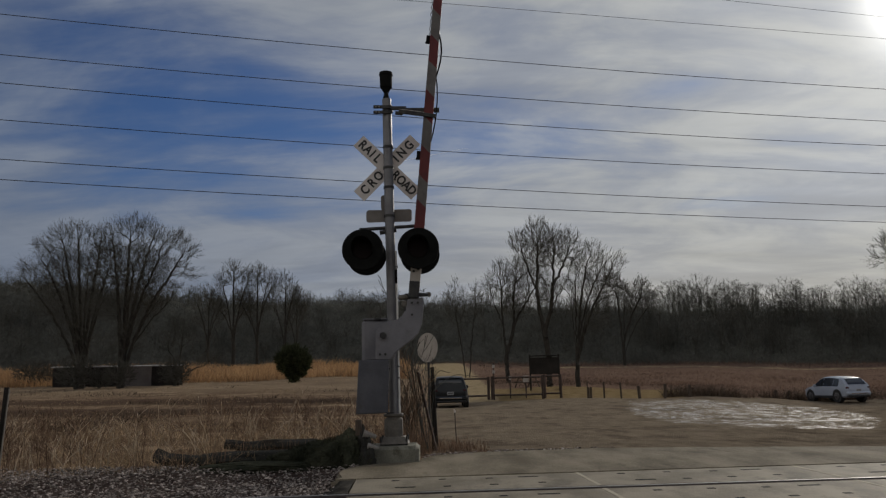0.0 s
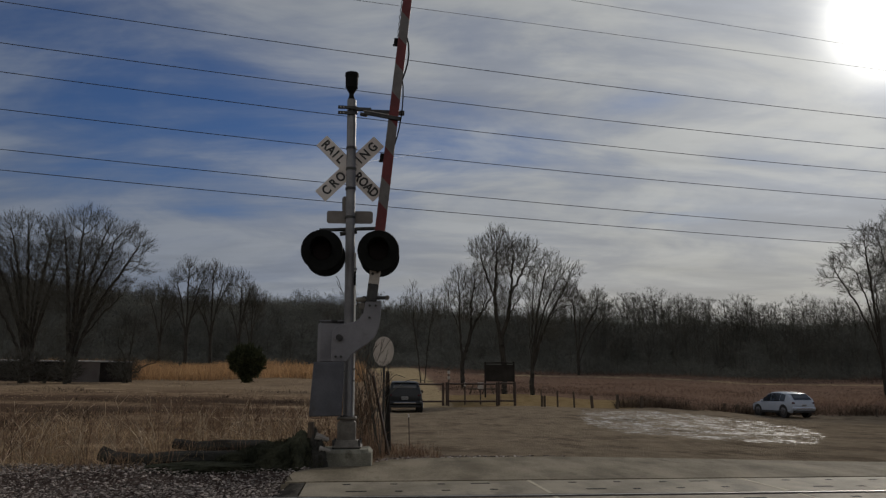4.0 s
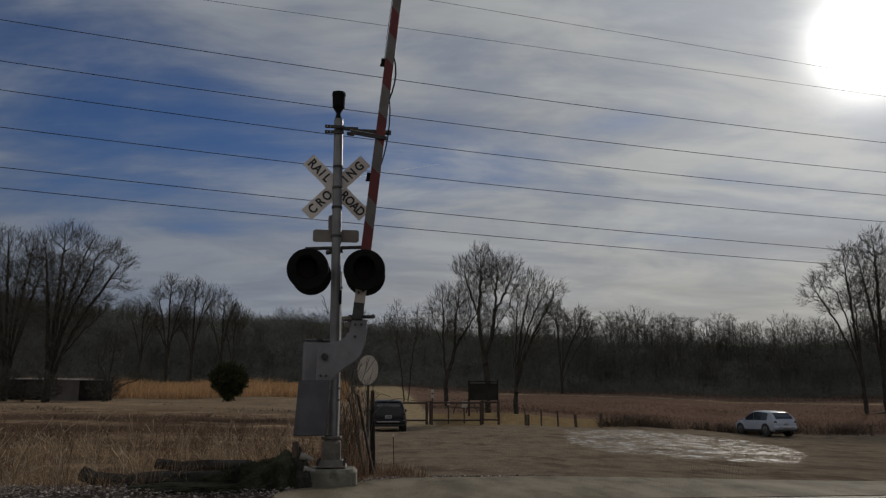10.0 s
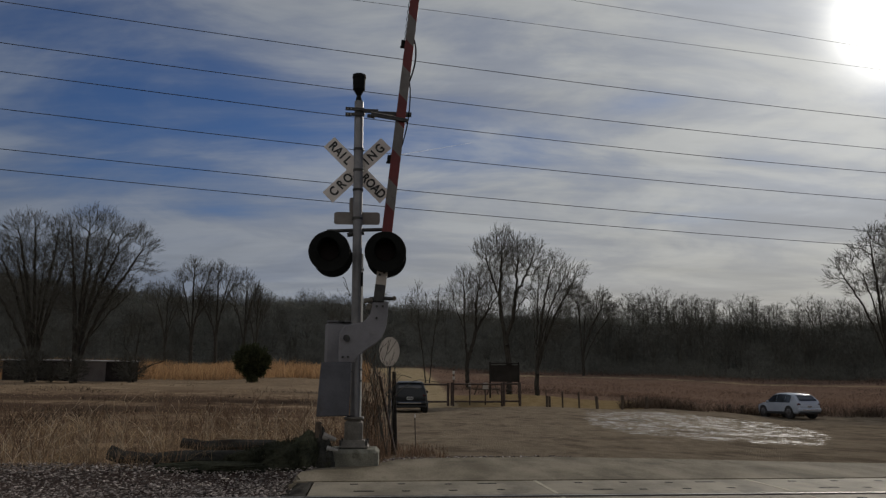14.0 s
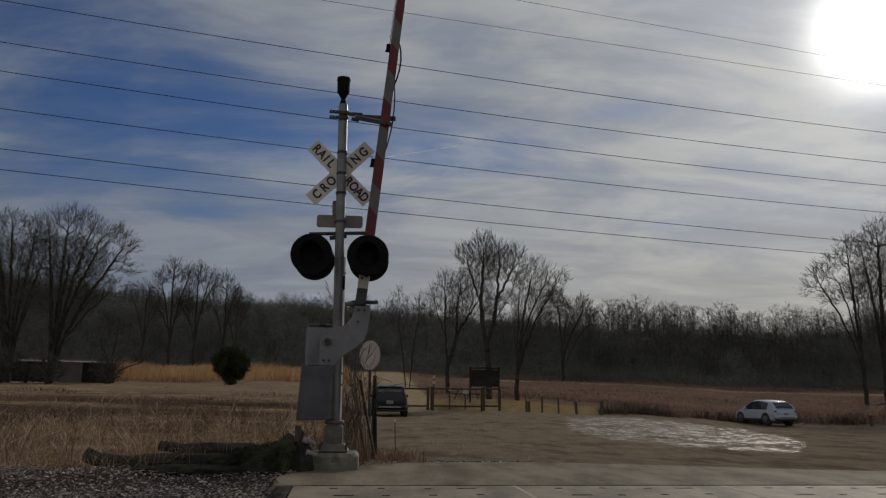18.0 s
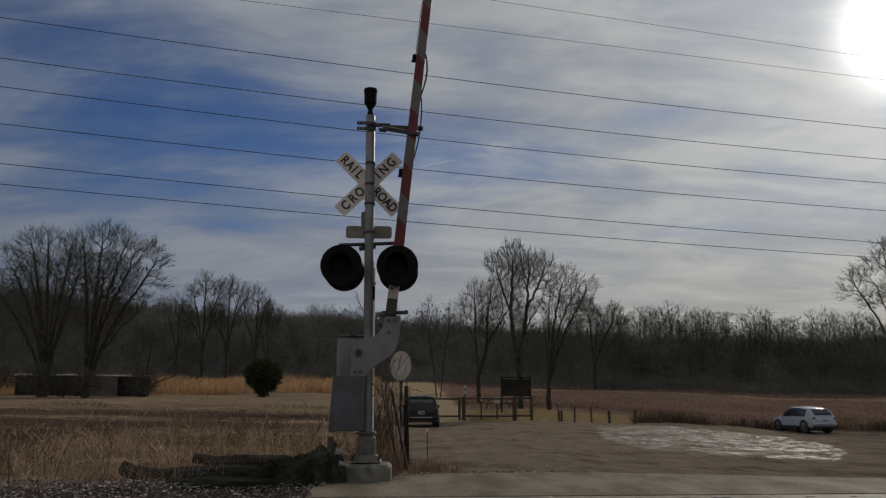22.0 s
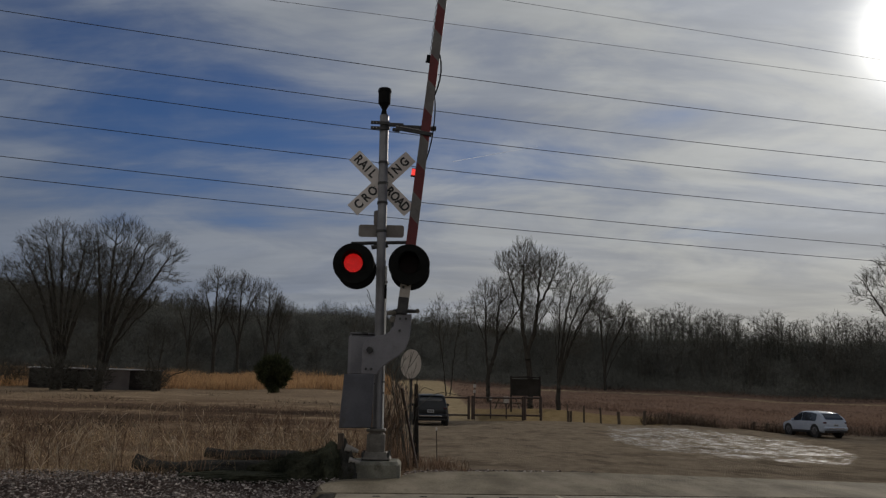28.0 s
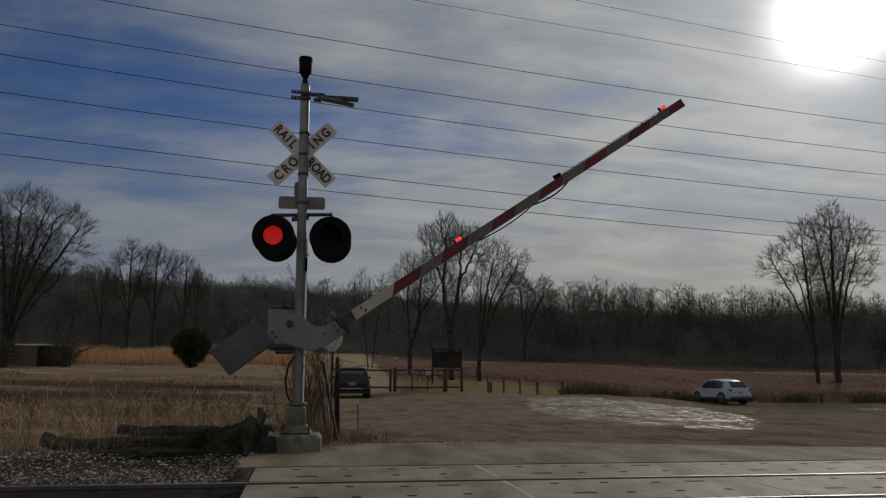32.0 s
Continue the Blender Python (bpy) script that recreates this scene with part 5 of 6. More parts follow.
def weed_plants(name, points, tall, mat, label, seed, branches=5, r=0.0028, lean=0.45):
    """Dry branched weeds: a bent stem with side shoots, all in one mesh."""
    g = random.Random(seed)
    p0, p1, r0, r1 = [], [], [], []
    for (x, y, z), h in zip(points, tall):
        a, k = g.uniform(0, 6.28), abs(g.gauss(0, lean))
        d, q = Vector((0.3 * k * math.cos(a), 0.3 * k * math.sin(a), 1)), Vector((x, y, z))
        for i in range(4):
            d = (d + Vector((math.cos(a) * k * 0.4, math.sin(a) * k * 0.4, -0.05 * i)) + Vector((g.gauss(0, 0.06), g.gauss(0, 0.06), 0))).normalized()
            e = q + d * h / 4
            p0.append(q), p1.append(e), r0.append(r * (1.2 - 0.22 * i)), r1.append(r * (1.2 - 0.22 * (i + 1)))
            for _ in range(branches // 2 if i else 0):
                b = g.uniform(0, 6.28)
                w = (d + Vector((math.cos(b), math.sin(b), 0.2)) * g.uniform(0.35, 0.9)).normalized()
                o = q.lerp(e, g.random())
                m = o + w * h * g.uniform(0.10, 0.26)
                p0.append(o), p1.append(m), r0.append(r * 0.7), r1.append(r * 0.45)
                if g.random() < 0.5:
                    c = (w + Vector((g.gauss(0, 0.5), g.gauss(0, 0.5), 0.3))).normalized()
                    p0.append(m), p1.append(m + c * h * 0.1), r0.append(r * 0.6), r1.append(r * 0.8)
            q = e
    v, f = tubes(p0, p1, r0, r1, 3)
    return tagged(sheet(name, v, f, mat), label, "weeds", kind="stuff")


def build_grass():
    aside = lambda x, y, a, d: (x < -1.1) & (a < -1.0 - 0.06 * (d - 13))
    # a mat of broken straw, with taller drifts
    p, rng = scatter(38000, (-40, -1.2), (12.3, 24), 1, aside, 1.4)
    p = p[clumpy(p, 0.7, -0.25, 0.4, 1)]
    patch = np.array([0.75 + 0.9 * noise.noise((x * 0.45, y * 0.30, 8.0)) for x, y, _ in p])
    blades("dry_weeds", p, np.maximum(patch, 0.2) * (0.06 + 0.40 * rng.random(len(p)) ** 2.2), 0.009, STRAW, "dry straw-coloured weeds matted in a ragged stand beside the track", 2, 1.5)
    p, rng = scatter(20000, (-40, -2.0), (13, 34), 14, aside)
    p = p[clumpy(p, 0.5, -0.2, 0.5, 14)]
    patch = np.array([0.8 + 1.0 * noise.noise((x * 0.4, y * 0.2, 3.0)) for x, y, _ in p])
    blades("dead_weeds", p, np.maximum(patch, 0.15) * (0.05 + 0.30 * rng.random(len(p)) ** 2), 0.012, DEAD_WEED, "dead brown weeds in drifts over the field's near edge", 15, 1.6)
    p, rng = scatter(16000, (-40, -2.5), (24, 68), 26, lambda x, y, a, d: a < -2.4)
    p = p[clumpy(p, 0.22, -0.1, 0.45, 26)]
    blades("dead_weeds", p, 0.04 + 0.24 * rng.random(len(p)) ** 2.2, 0.03, DARK_WEED, "low dark weeds scattered in patches over the mown field", 27, 1.3)
    p, rng = scatter(620, (-38, -3.0), (12.9, 18.5), 12, aside)
    p = p[clumpy(p, 0.5, -0.35, 0.4, 12)]
    weed_plants("weed_stalks", p, rng.uniform(0.3, 0.9, len(p)), PALE_STRAW, "tall pale branched weed stalks that lean over the field's edge", 13, 5, 0.0052, 0.6)
    p, rng = scatter(900, (-38, -3.0), (12.9, 19.5), 18, aside)
    p = p[clumpy(p, 0.4, -0.2, 0.5, 18)]
    weed_plants("weed_stalks", p, rng.uniform(0.35, 1.0, len(p)), DEAD_WEED, "dark brown branched weed stalks among paler ones", 19, 7, 0.0048, 0.3)
    p, rng = scatter(34, (-5.2, -1.6), (13.4, 15.2), 24, lambda x, y, a, d: (x > -0.95) & (x < -0.30))
    weed_plants("dock_stalks", p, rng.uniform(0.8, 1.75, len(p)), DEAD_WEED, "tall rusty brown dock stalks behind the signal", 25, 16, 0.0042, 0.15)
    p, rng = scatter(20000, (-42, -1.5), (20, 74), 3, lambda x, y, a, d: a < -2.0)
    p = p[clumpy(p, 0.2, -0.3, 0.5, 3)]
    blades("field_stubble", p, 0.02 + 0.10 * rng.random(len(p)) ** 2, 0.04, STUBBLE, "short tan stubble over the open field", 4, 1.4)
    p, rng = scatter(46000, (-42, -2.6), (77, 114), 5)
    swell = np.array([noise.noise((x * 0.13, y * 0.13, 2.0)) for x, y, _ in p])
    blades("golden_grass", p, (0.30 + 0.85 * rng.random(len(p))) * (1 + 0.8 * swell), 0.05, GOLD_GRASS, "tall golden grass in a band before the wood", 6, 0.6)
    p, rng = scatter(78000, (0.6, 46), (52, 118), 7, lambda x, y, a, d: (a > np.interp(d, [52, 65, 90, 118], [4.6, 3.4, 2.0, 0.8]) + 0.5 * np.sin(1.3 * d) + 0.4 * np.sin(5.1 * d)) & (d > np.interp(a, [2, 15, 16.5, 20, 27, 36, 60], [64, 64, 52.5, 54, 61.5, 64.5, 68])) & (np.abs(d - np.interp(a, [4, 16, 30, 45], [110, 108, 104, 98])) > 2.6))
    p = p[clumpy(p, 0.12, -0.8, 0.2, 8)]
    d = np.hypot(p[:, 0], p[:, 1])
    swell = np.array([noise.noise((x * 0.10, y * 0.16, 7.0)) + 0.6 * noise.noise((x * 0.35, y * 0.5, 2.0)) for x, y, _ in p])
    blades("prairie_grass", p, np.maximum(0.06, (0.09 + 0.36 * rng.random(len(p))) * np.interp(d, [52, 75, 85, 104, 111, 118], [0.9, 0.8, 0.45, 0.3, 1.1, 1.7]) * (1 + 1.0 * swell)), 0.034, RUST_GRASS, "tall russet prairie grass behind the gravel lot", 9, 1.2)

    p, rng = scatter(54000, (15.0, 36), (50.5, 66), 21, lambda x, y, a, d: np.abs(d - np.interp(a, [15.5, 20, 27, 36], [51.8, 53.4, 60.4, 63.4])) < 1.3)
    p = p[clumpy(p, 0.35, -0.35, 0.3, 22)]
    blades("dead_weeds", p, 0.15 + 0.75 * rng.random(len(p)) ** 1.5, 0.024, DARK_WEED, "dark dead weeds in clumps along the lot's far edge", 23, 1.2)


build_grass()


# ---- vehicles ----
def loft(sections, bm=None):
    """A skin through rings of equal count."""
    bm = bm or bmesh.new()
    rings = [[bm.verts.new(p) for p in ring] for ring in sections]
    n = len(rings[0])
    for a, b in zip(rings, rings[1:]):
        for i in range(n):
            j = (i + 1) % n
            bm.faces.new((a[i], a[j], b[j], b[i]))
    bm.faces.new(rings[0][::-1])
    bm.faces.new(rings[-1])
    bmesh.ops.recalc_face_normals(bm, faces=bm.faces)
    return bm


def build_car(name, m, paint, label, length, width, height, line, hatch):
    """A sport utility car; x to its right, y to its nose, from the ground under its middle. line: roof and bonnet heights along it."""
    car = thing(name, m, label, "car")
    hl, hw = length / 2, width / 2
    clear, belt = 0.25, height * 0.595
    at, top = [p[0] for p in line], [p[1] * height for p in line]

    def skin(f, s=0.0):
        """Half width and height of the side at f along the car; s from the belt to the roof's edge."""
        z = float(np.interp(f, at, top))
        w = hw * float(np.interp(f, [-1, -0.94, -0.7, 0.6, 0.9, 1], [0.84, 0.95, 1.0, 1.0, 0.94, 0.80]))
        b = min(belt, z - 0.02)
        edge = w * (0.985 - 0.235 * max(0.0, z - belt) / (height - belt))
        return w, b, z, w * 0.985 + (edge - w * 0.985) * s, b + (z - 0.05 - b) * s

    rings = []
    for f in np.linspace(-1, 1, 41):
        w, b, z, _, _ = skin(f)
        _, _, _, ex, ez = skin(f, 1.0)
        low = clear + (0.16 if abs(f) > 0.985 else 0.04 if abs(f) > 0.93 else 0.0)
        half = [(w * 0.88, low), (w, low + 0.10), (w * 1.0, low + (b - low) * 0.6), (w * 0.985, b), (ex, max(ez, b + 0.005)), (ex * 0.86, z), (0, z + 0.015)]
        rings.append([(x, f * hl, h) for x, h in half] + [(-x, f * hl, h) for x, h in half[-2::-1]])
    shell = part("body", loft(rings), paint, car, "", True)

    def pane(f0, f1, s0, s1, side, name, label, mat=CAR_GLASS, n=6, lift=0.008):
        bm = bmesh.new()
        rows = []
        for f in np.linspace(f0, f1, n):
            _, _, _, x0, z0 = skin(f, s0)
            _, _, _, x1, z1 = skin(f, s1)
            rows.append((bm.verts.new((side * (x0 + lift), f * hl, z0)), bm.verts.new((side * (x1 + lift), f * hl, z1))))
        for a, b in zip(rows, rows[1:]):
            bm.faces.new((a[0], b[0], b[1], a[1]))
        bmesh.ops.recalc_face_normals(bm, faces=bm.faces)
        bmesh.ops.solidify(bm, geom=list(bm.faces), thickness=0.006)
        part(name, bm, mat, shell, label)

    for side in (-1, 1):
        for f0, f1 in ((hatch + 0.08, -0.425), (-0.415, -0.005), (0.005, 0.42)):
            pane(f0, f1, 0.05, 0.97, side, "side_window", "dark tinted side window")
        part("sill_trim", box((0.05, length * 0.60, 0.15), (side * (hw - 0.005), -0.02, clear + 0.06), bevel=0.02), CAR_TRIM, shell, "black sill trim")
        part("mirror", box((0.20, 0.10, 0.15), (side * (hw + 0.05), hl * 0.36, belt + 0.07), bevel=0.04), paint, shell)
        part("tail_lamp", box((0.20, 0.12, 0.13), (side * hw * 0.80, -hl + 0.06, belt - 0.08), (0, 0, side * 24), 0.04), TAIL_RED, shell, "red tail lamp")
        part("door_handle", box((0.02, 0.2, 0.03), (side * (hw + 0.004), -hl * 0.2, belt - 0.10), bevel=0.008), paint, shell)
    for f0, f1, wide, name in ((-0.955, hatch - 0.03, 0.74, "rear_window"), (0.29, 0.53, 0.80, "windscreen")):
        bm = bmesh.new()
        rows = []
        for f in np.linspace(f0, f1, 5):
            _, _, z, ex, _ = skin(f, 1.0)
            d = 0.012 if name == "windscreen" else -0.012
            rows.append([bm.verts.new((x * ex * wide / 0.8, f * hl + d, z + 0.014 + 0.012 * (1 - x * x))) for x in (-0.86, -0.4, 0, 0.4, 0.86)])
        for a, b in zip(rows, rows[1:]):
            for q in range(4):
                bm.faces.new((a[q], a[q + 1], b[q + 1], b[q]))
        bmesh.ops.recalc_face_normals(bm, faces=bm.faces)
        part(name, bm, CAR_GLASS, shell, "dark tinted glass")
    part("bumper", box((width * 0.94, 0.20, 0.24), (0, -hl + 0.03, 0.50), bevel=0.08), paint, shell)
    part("bumper_lip", box((width * 0.86, 0.14, 0.12), (0, -hl + 0.05, 0.33), bevel=0.04), CAR_TRIM, shell, "dark lower bumper lip")
    part("bright_strip", box((width * 0.62, 0.02, 0.06), (0, -hl - 0.072, 0.50), bevel=0.01), CHROME, shell, "bright strip across the bumper")
    plate = part("number_plate", box((0.34, 0.012, 0.16), (0, -hl - 0.012, belt - 0.22), bevel=0.004), PLATE, shell, "pale rear plate")
    bm = bmesh.new()
    for i in range(5):
        box((0.034, 0.003, 0.075), (-0.11 + 0.055 * i, -hl - 0.0205, belt - 0.22), bevel=0, bm=bm)
    part("plate_bars", bm, LETTER, plate)
    part("roof_spoiler", box((width * 0.62, 0.16, 0.03), (0, hatch * hl - 0.04, float(np.interp(hatch, at, top)) + 0.01), (6, 0, 0), 0.012), paint, shell)
    for x in (-1, 1):
        for y in (-hl * 0.60, hl * 0.62):
            cx, r = x * (hw - 0.11), 0.35
            part("wheel_arch", rod((x * (hw - 0.24), y, r), (x * (hw + 0.008), y, r), r + 0.055, seg=24), CAR_TRIM, shell)
            wheel = part("wheel", rod((cx - 0.112, y, r), (cx + 0.128, y, r), r, seg=28), TYRE, car, "black tyre", True)
            part("rim", rod((cx + x * 0.10, y, r), (cx + x * 0.14, y, r), r * 0.66, r * 0.60, 20), RIM, wheel, "silver alloy rim")
            for i in range(5):
                a = i * 1.2566
                part("spoke", rod((cx + x * 0.142, y, r), (cx + x * 0.142, y + 0.2 * math.cos(a), r + 0.2 * math.sin(a)), 0.022, 0.03, 6), RIM, wheel)
    return car


SLEEK = ((-1.0, 0.52), (-0.98, 0.62), (-0.90, 0.75), (-0.78, 0.88), (-0.70, 0.925), (-0.4, 0.98), (-0.12, 1.0), (0.08, 0.975), (0.2, 0.92), (0.52, 0.625), (0.75, 0.57), (0.92, 0.50), (1.0, 0.38))
BOXY = ((-1.0, 0.55), (-0.985, 0.66), (-0.94, 0.82), (-0.87, 0.96), (-0.7, 0.99), (-0.3, 1.0), (0.1, 0.985), (0.24, 0.95), (0.48, 0.645), (0.8, 0.615), (0.95, 0.56), (1.0, 0.42))
x, y = at_polar(25.78, 55.5)
build_car("white_suv", pose(x, y, gz(x, y) + 0.02, -0.6, 0, -25.78 + 36), CAR_WHITE, "white compact sport utility car parked on the gravel by russet grass", 4.15, 1.74, 1.52, SLEEK, -0.74)
x, y = at_polar(0.20, 44.0)
build_car("dark_suv", pose(x, y, gz(x, y) + 0.02, 0, 0, 1.0), CAR_DARK, "black boxy sport utility car parked before the steel gate", 4.5, 1.86, 1.62, BOXY, -0.88)


# ---- fence, gate, posts at the end of the lot ----
def build_gate():
    label = "brown steel pipe gate with two rails across the path"

    def leaf(name, p, q, tall):
        p, q = Vector((*p, 0)), Vector((*q, 0))
        gate = thing(name, pose(p.x, p.y, min(gz(p.x, p.y), gz(q.x, q.y)) - 0.05), label, "gate", "pipe gate leaves")
        d = q - p
        for f in (0.0, 1.0):
            part("post", rod(d * f, d * f + Vector((0, 0, tall + 0.05)), 0.085, seg=10), GATE_STEEL, gate, "thick gate post")
        for h in (tall - 0.05, 0.28):
            part("rail_pipe", rod(Vector((0, 0, h)), d + Vector((0, 0, h)), 0.055, seg=8), GATE_STEEL, gate)

    leaf("pipe_gate", at_polar(0.3, 50.2), at_polar(2.98, 49.8), 1.38)
    leaf("pipe_gate", at_polar(3.25, 49.8), at_polar(6.82, 49.6), 1.38)
    leaf("pipe_gate", at_polar(6.95, 49.5), at_polar(8.07, 49.3), 1.38)


def build_posts():
    for az, r, h, w, lean in ((9.92, 49.2, 1.05, 0.06, 0), (10.16, 49.0, 0.66, 0.12, 0), (9.99, 48.9, 0.66, 0.12, 0), (11.06, 49.0, 0.98, 0.10, 0), (12.22, 49.2, 0.95, 0.10, -2), (13.46, 49.4, 0.75, 0.16, -4), (15.16, 49.6, 0.85, 0.15, 2), (16.78, 50.6, 0.75, 0.15, 1), (22.2, 56.8, 0.6, 0.16, 0), (23.0, 57.0, 0.6, 0.16, 3), (32.0, 60.5, 0.7, 0.15, -3), (31.2, 60.2, 0.5, 0.13, 2)):
        x, y = at_polar(az, r)
        b = thing("bollard", pose(x, y, gz(x, y) - 0.06, 0, lean, 0), "short dark wooden bollard at the lot's edge", "bollard", "bollards along the lot")
        part("post", box((w, w, h), (0, 0, h / 2), bevel=0.02), POST_WOOD, b)
    x, y = at_polar(3.38, 49.4)
    s = thing("trail_sign", pose(x, y, gz(x, y) - 0.05), "thin trail sign post with small pale plates beside the gate", "sign")
    part("post", rod((0, 0, 0), (0, 0, 2.25), 0.035, seg=8), GATE_STEEL, s)
    for z in (2.05, 1.72):
        part("plate", box((0.16, 0.02, 0.2), (0, -0.05, z), bevel=0.004), SIGN_BACK, s)
    for az, r, w, h in ((4.53, 50.6, 0.16, 0.22), (5.64, 50.5, 0.36, 0.40)):
        x, y = at_polar(az, r)
        s = thing("notice_board", pose(x, y, gz(x, y) - 0.05), "small pale notice on a short post behind the gate", "sign")
        part("post", rod((0, 0, 0), (0, 0, 1.25), 0.045, seg=8), GATE_STEEL, s)
        part("plate", box((w, 0.02, h), (0, -0.06, 1.36 - h / 2), bevel=0.004), SIGN_BACK, s)
    # information kiosk
    x, y = at_polar(7.0, 56.5)
    k = thing("information_kiosk", pose(x, y, gz(x, y) - 0.05, 0, 0, -7), "dark wooden information kiosk with a roofed board", "kiosk")
    for sx in (-1.0, 1.0):
        part("post", box((0.12, 0.12, 2.55), (sx, 0, 1.27), bevel=0.01), SHED_DARK, k)
    part("board", box((2.0, 0.08, 1.15), (0, 0, 1.75), bevel=0.01), SHED_DARK, k, "dark notice board")
    part("roof", prism([(-1.06, 2.42), (1.06, 2.42), (1.06, 2.46), (0, 2.52), (-1.06, 2.46)], -0.25, 0.25), SHED_DARK, k, "shallow board roof")
    # picnic table
    x, y = at_polar(5.73, 62.0)
    t = thing("picnic_table", pose(x, y, gz(x, y) - 0.02, 0, 0, 40), "weathered wooden picnic table on the grass", "table")
    part("tabletop", box((1.8, 0.72, 0.05), (0, 0, 0.75), bevel=0.01), POST_WOOD, t)
    for sy in (-0.68, 0.68):
        part("bench", box((1.8, 0.26, 0.05), (0, sy, 0.45), bevel=0.01), POST_WOOD, t)
    for sx in (-0.7, 0.7):
        for sy in (-1, 1):
            part("leg", rod((sx, sy * 0.22, 0.73), (sx, sy * 0.62, 0.0), 0.05, seg=6), POST_WOOD, t)
        part("brace", box((0.05, 1.5, 0.1), (sx, 0, 0.41), bevel=0.01), POST_WOOD, t)


build_gate()
build_posts()


# ---- near clutter beside the signal ----
def build_near():
    # round sign seen from behind
    x, y = at_polar(-1.25, 23.0)
    s = thing("round_sign", pose(x, y, gz(x, y) - 0.05, 0, 0, -44), "round pale sign seen from behind on a dark post", "sign")
    part("disc", rod((0, -0.036, 2.21), (0, -0.03, 2.21), 0.42, seg=36), SIGN_BACK, s, "round bare metal sign back")
    part("post", box((0.06, 0.05, 2.66), (0, 0, 1.33), bevel=0.005), DARK_STEEL, s)
    # dark broken post with a leaning bar
    s = thing("broken_post", pose(-0.225, 14.3, -0.12, 0, -1.2, 0), "dark rotten post stub beside the signal", "post")
    bm = rod((0, 0, 0), (0.01, 0, 1.50), 0.052, 0.040, 9)
    for v in bm.verts:
        v.co += Vector((noise.noise(v.co * 6), noise.noise(v.co * 6 + Vector((3, 1, 2))), 0)) * 0.02
    part("stub", bm, SHED_DARK, s)
    s = thing("leaning_bar", pose(-0.5, 14.0, 0), "rusty steel bar that leans on the post", "bar")
    part("bar", rod((0.0, 0.0, 1.30), (0.31, 0.0, -0.1), 0.025, seg=8), GATE_STEEL, s)
    x, y = 0.165, 15.6
    s = thing("marker_stake", pose(x, y, gz(x, y) - 0.05), "thin marker stake with a pale top", "stake")
    part("stake", rod((0, 0, 0), (-0.02, 0, 0.62), 0.009, seg=6), GATE_STEEL, s)
    part("cap", rod((-0.02, 0, 0.60), (-0.022, 0, 0.66), 0.014, seg=6), SIGN_WHITE, s)
    s = thing("marker_post", pose(-5.53, 9.9, -0.30, 0, 4, 0), "thin dark steel marker post that leans in the ballast", "post")
    part("post", box((0.055, 0.035, 1.52), (0, 0, 0.76), bevel=0.006), SHED_DARK, s)
    part("edge_strip", box((0.008, 0.030, 1.45), (0.032, 0, 0.78), bevel=0.002), GRIMY, s, "narrow paler strip along the post's edge")
    # felled logs
    def log(name, pts, r0, r1, seed, label):
        t = thing(name, pose(0, 0, 0), label, "log")
        bm, last, seg = bmesh.new(), None, 14
        n = 26
        path = [Vector(p) for p in pts]
        for i in range(n):
            f = i / (n - 1) * (len(path) - 1)
            j = min(int(f), len(path) - 2)
            c = path[j].lerp(path[j + 1], f - j)
            d = (path[j + 1] - path[j]).normalized()
            u = d.cross(Vector((0, 0, 1))).normalized()
            w = u.cross(d)
            r = r0 + (r1 - r0) * i / (n - 1)
            ring = []
            for s in range(seg):
                a = 6.2832 * s / seg
                o = u * math.cos(a) + w * math.sin(a)
                ring.append(bm.verts.new(c + o * r * (1 + 0.34 * noise.noise((c * 2.2 + o * 1.3) + Vector((seed, 0, 0))) + 0.16 * noise.noise(c * 1.2 + o * 4.5))))
            if last:
                for s in range(seg):
                    bm.faces.new((last[s], last[(s + 1) % seg], ring[(s + 1) % seg], ring[s]))
            else:
                bm.faces.new(ring)
            last = ring
        bm.faces.new(last[::-1])
        bmesh.ops.recalc_face_normals(bm, faces=bm.faces)
        part("trunk", bm, LOG, t)
        return t

    log("fallen_log", [(-4.34, 12.12, 0.15), (-4.15, 12.05, 0.09), (-3.7, 12.02, 0.08), (-3.2, 11.94, 0.12), (-2.7, 11.98, 0.12), (-2.1, 11.9, 0.13)], 0.10, 0.085, 1, "grey rotting log along the edge of the ballast")
    log("fallen_log", [(-3.45, 12.6, 0.26), (-3.1, 12.6, 0.21), (-2.6, 12.5, 0.25), (-2.0, 12.4, 0.25)], 0.08, 0.075, 2, "dark short log behind a longer one")

    def mound(cx, cy, size, seed, rough, mat, name, owner, label=""):
        bm = bmesh.new()
        bmesh.ops.create_icosphere(bm, subdivisions=5, radius=1.0)
        for v in bm.verts:
            p = v.co.copy()
            k = 1 + rough * (0.5 * noise.noise(p * 1.7 + Vector((seed, 0, 0))) + 0.35 * noise.noise(p * 4.5) + 0.2 * noise.noise(p * 11))
            v.co = Vector((cx + p.x * size[0] * k, cy + p.y * size[1] * k, p.z * size[2] * k))
        return part(name, bm, mat, owner, label)

    t = thing("brush_heap", pose(0, 0, 0), "dark heap of rotting brush against the foundation", "brush heap")
    for cx, cy, size, seed in ((-1.45, 11.9, (0.30, 0.30, 0.44), 1), (-1.80, 11.9, (0.42, 0.34, 0.34), 2), (-2.25, 11.9, (0.50, 0.30, 0.22), 3), (-2.75, 11.55, (0.85, 0.26, 0.09), 6)):
        mound(cx, cy, size, seed, 0.38, BRUSH, "mound", t)
    g = np.random.default_rng(15)
    n = 3200
    x = g.uniform(-2.6, -1.1, n)
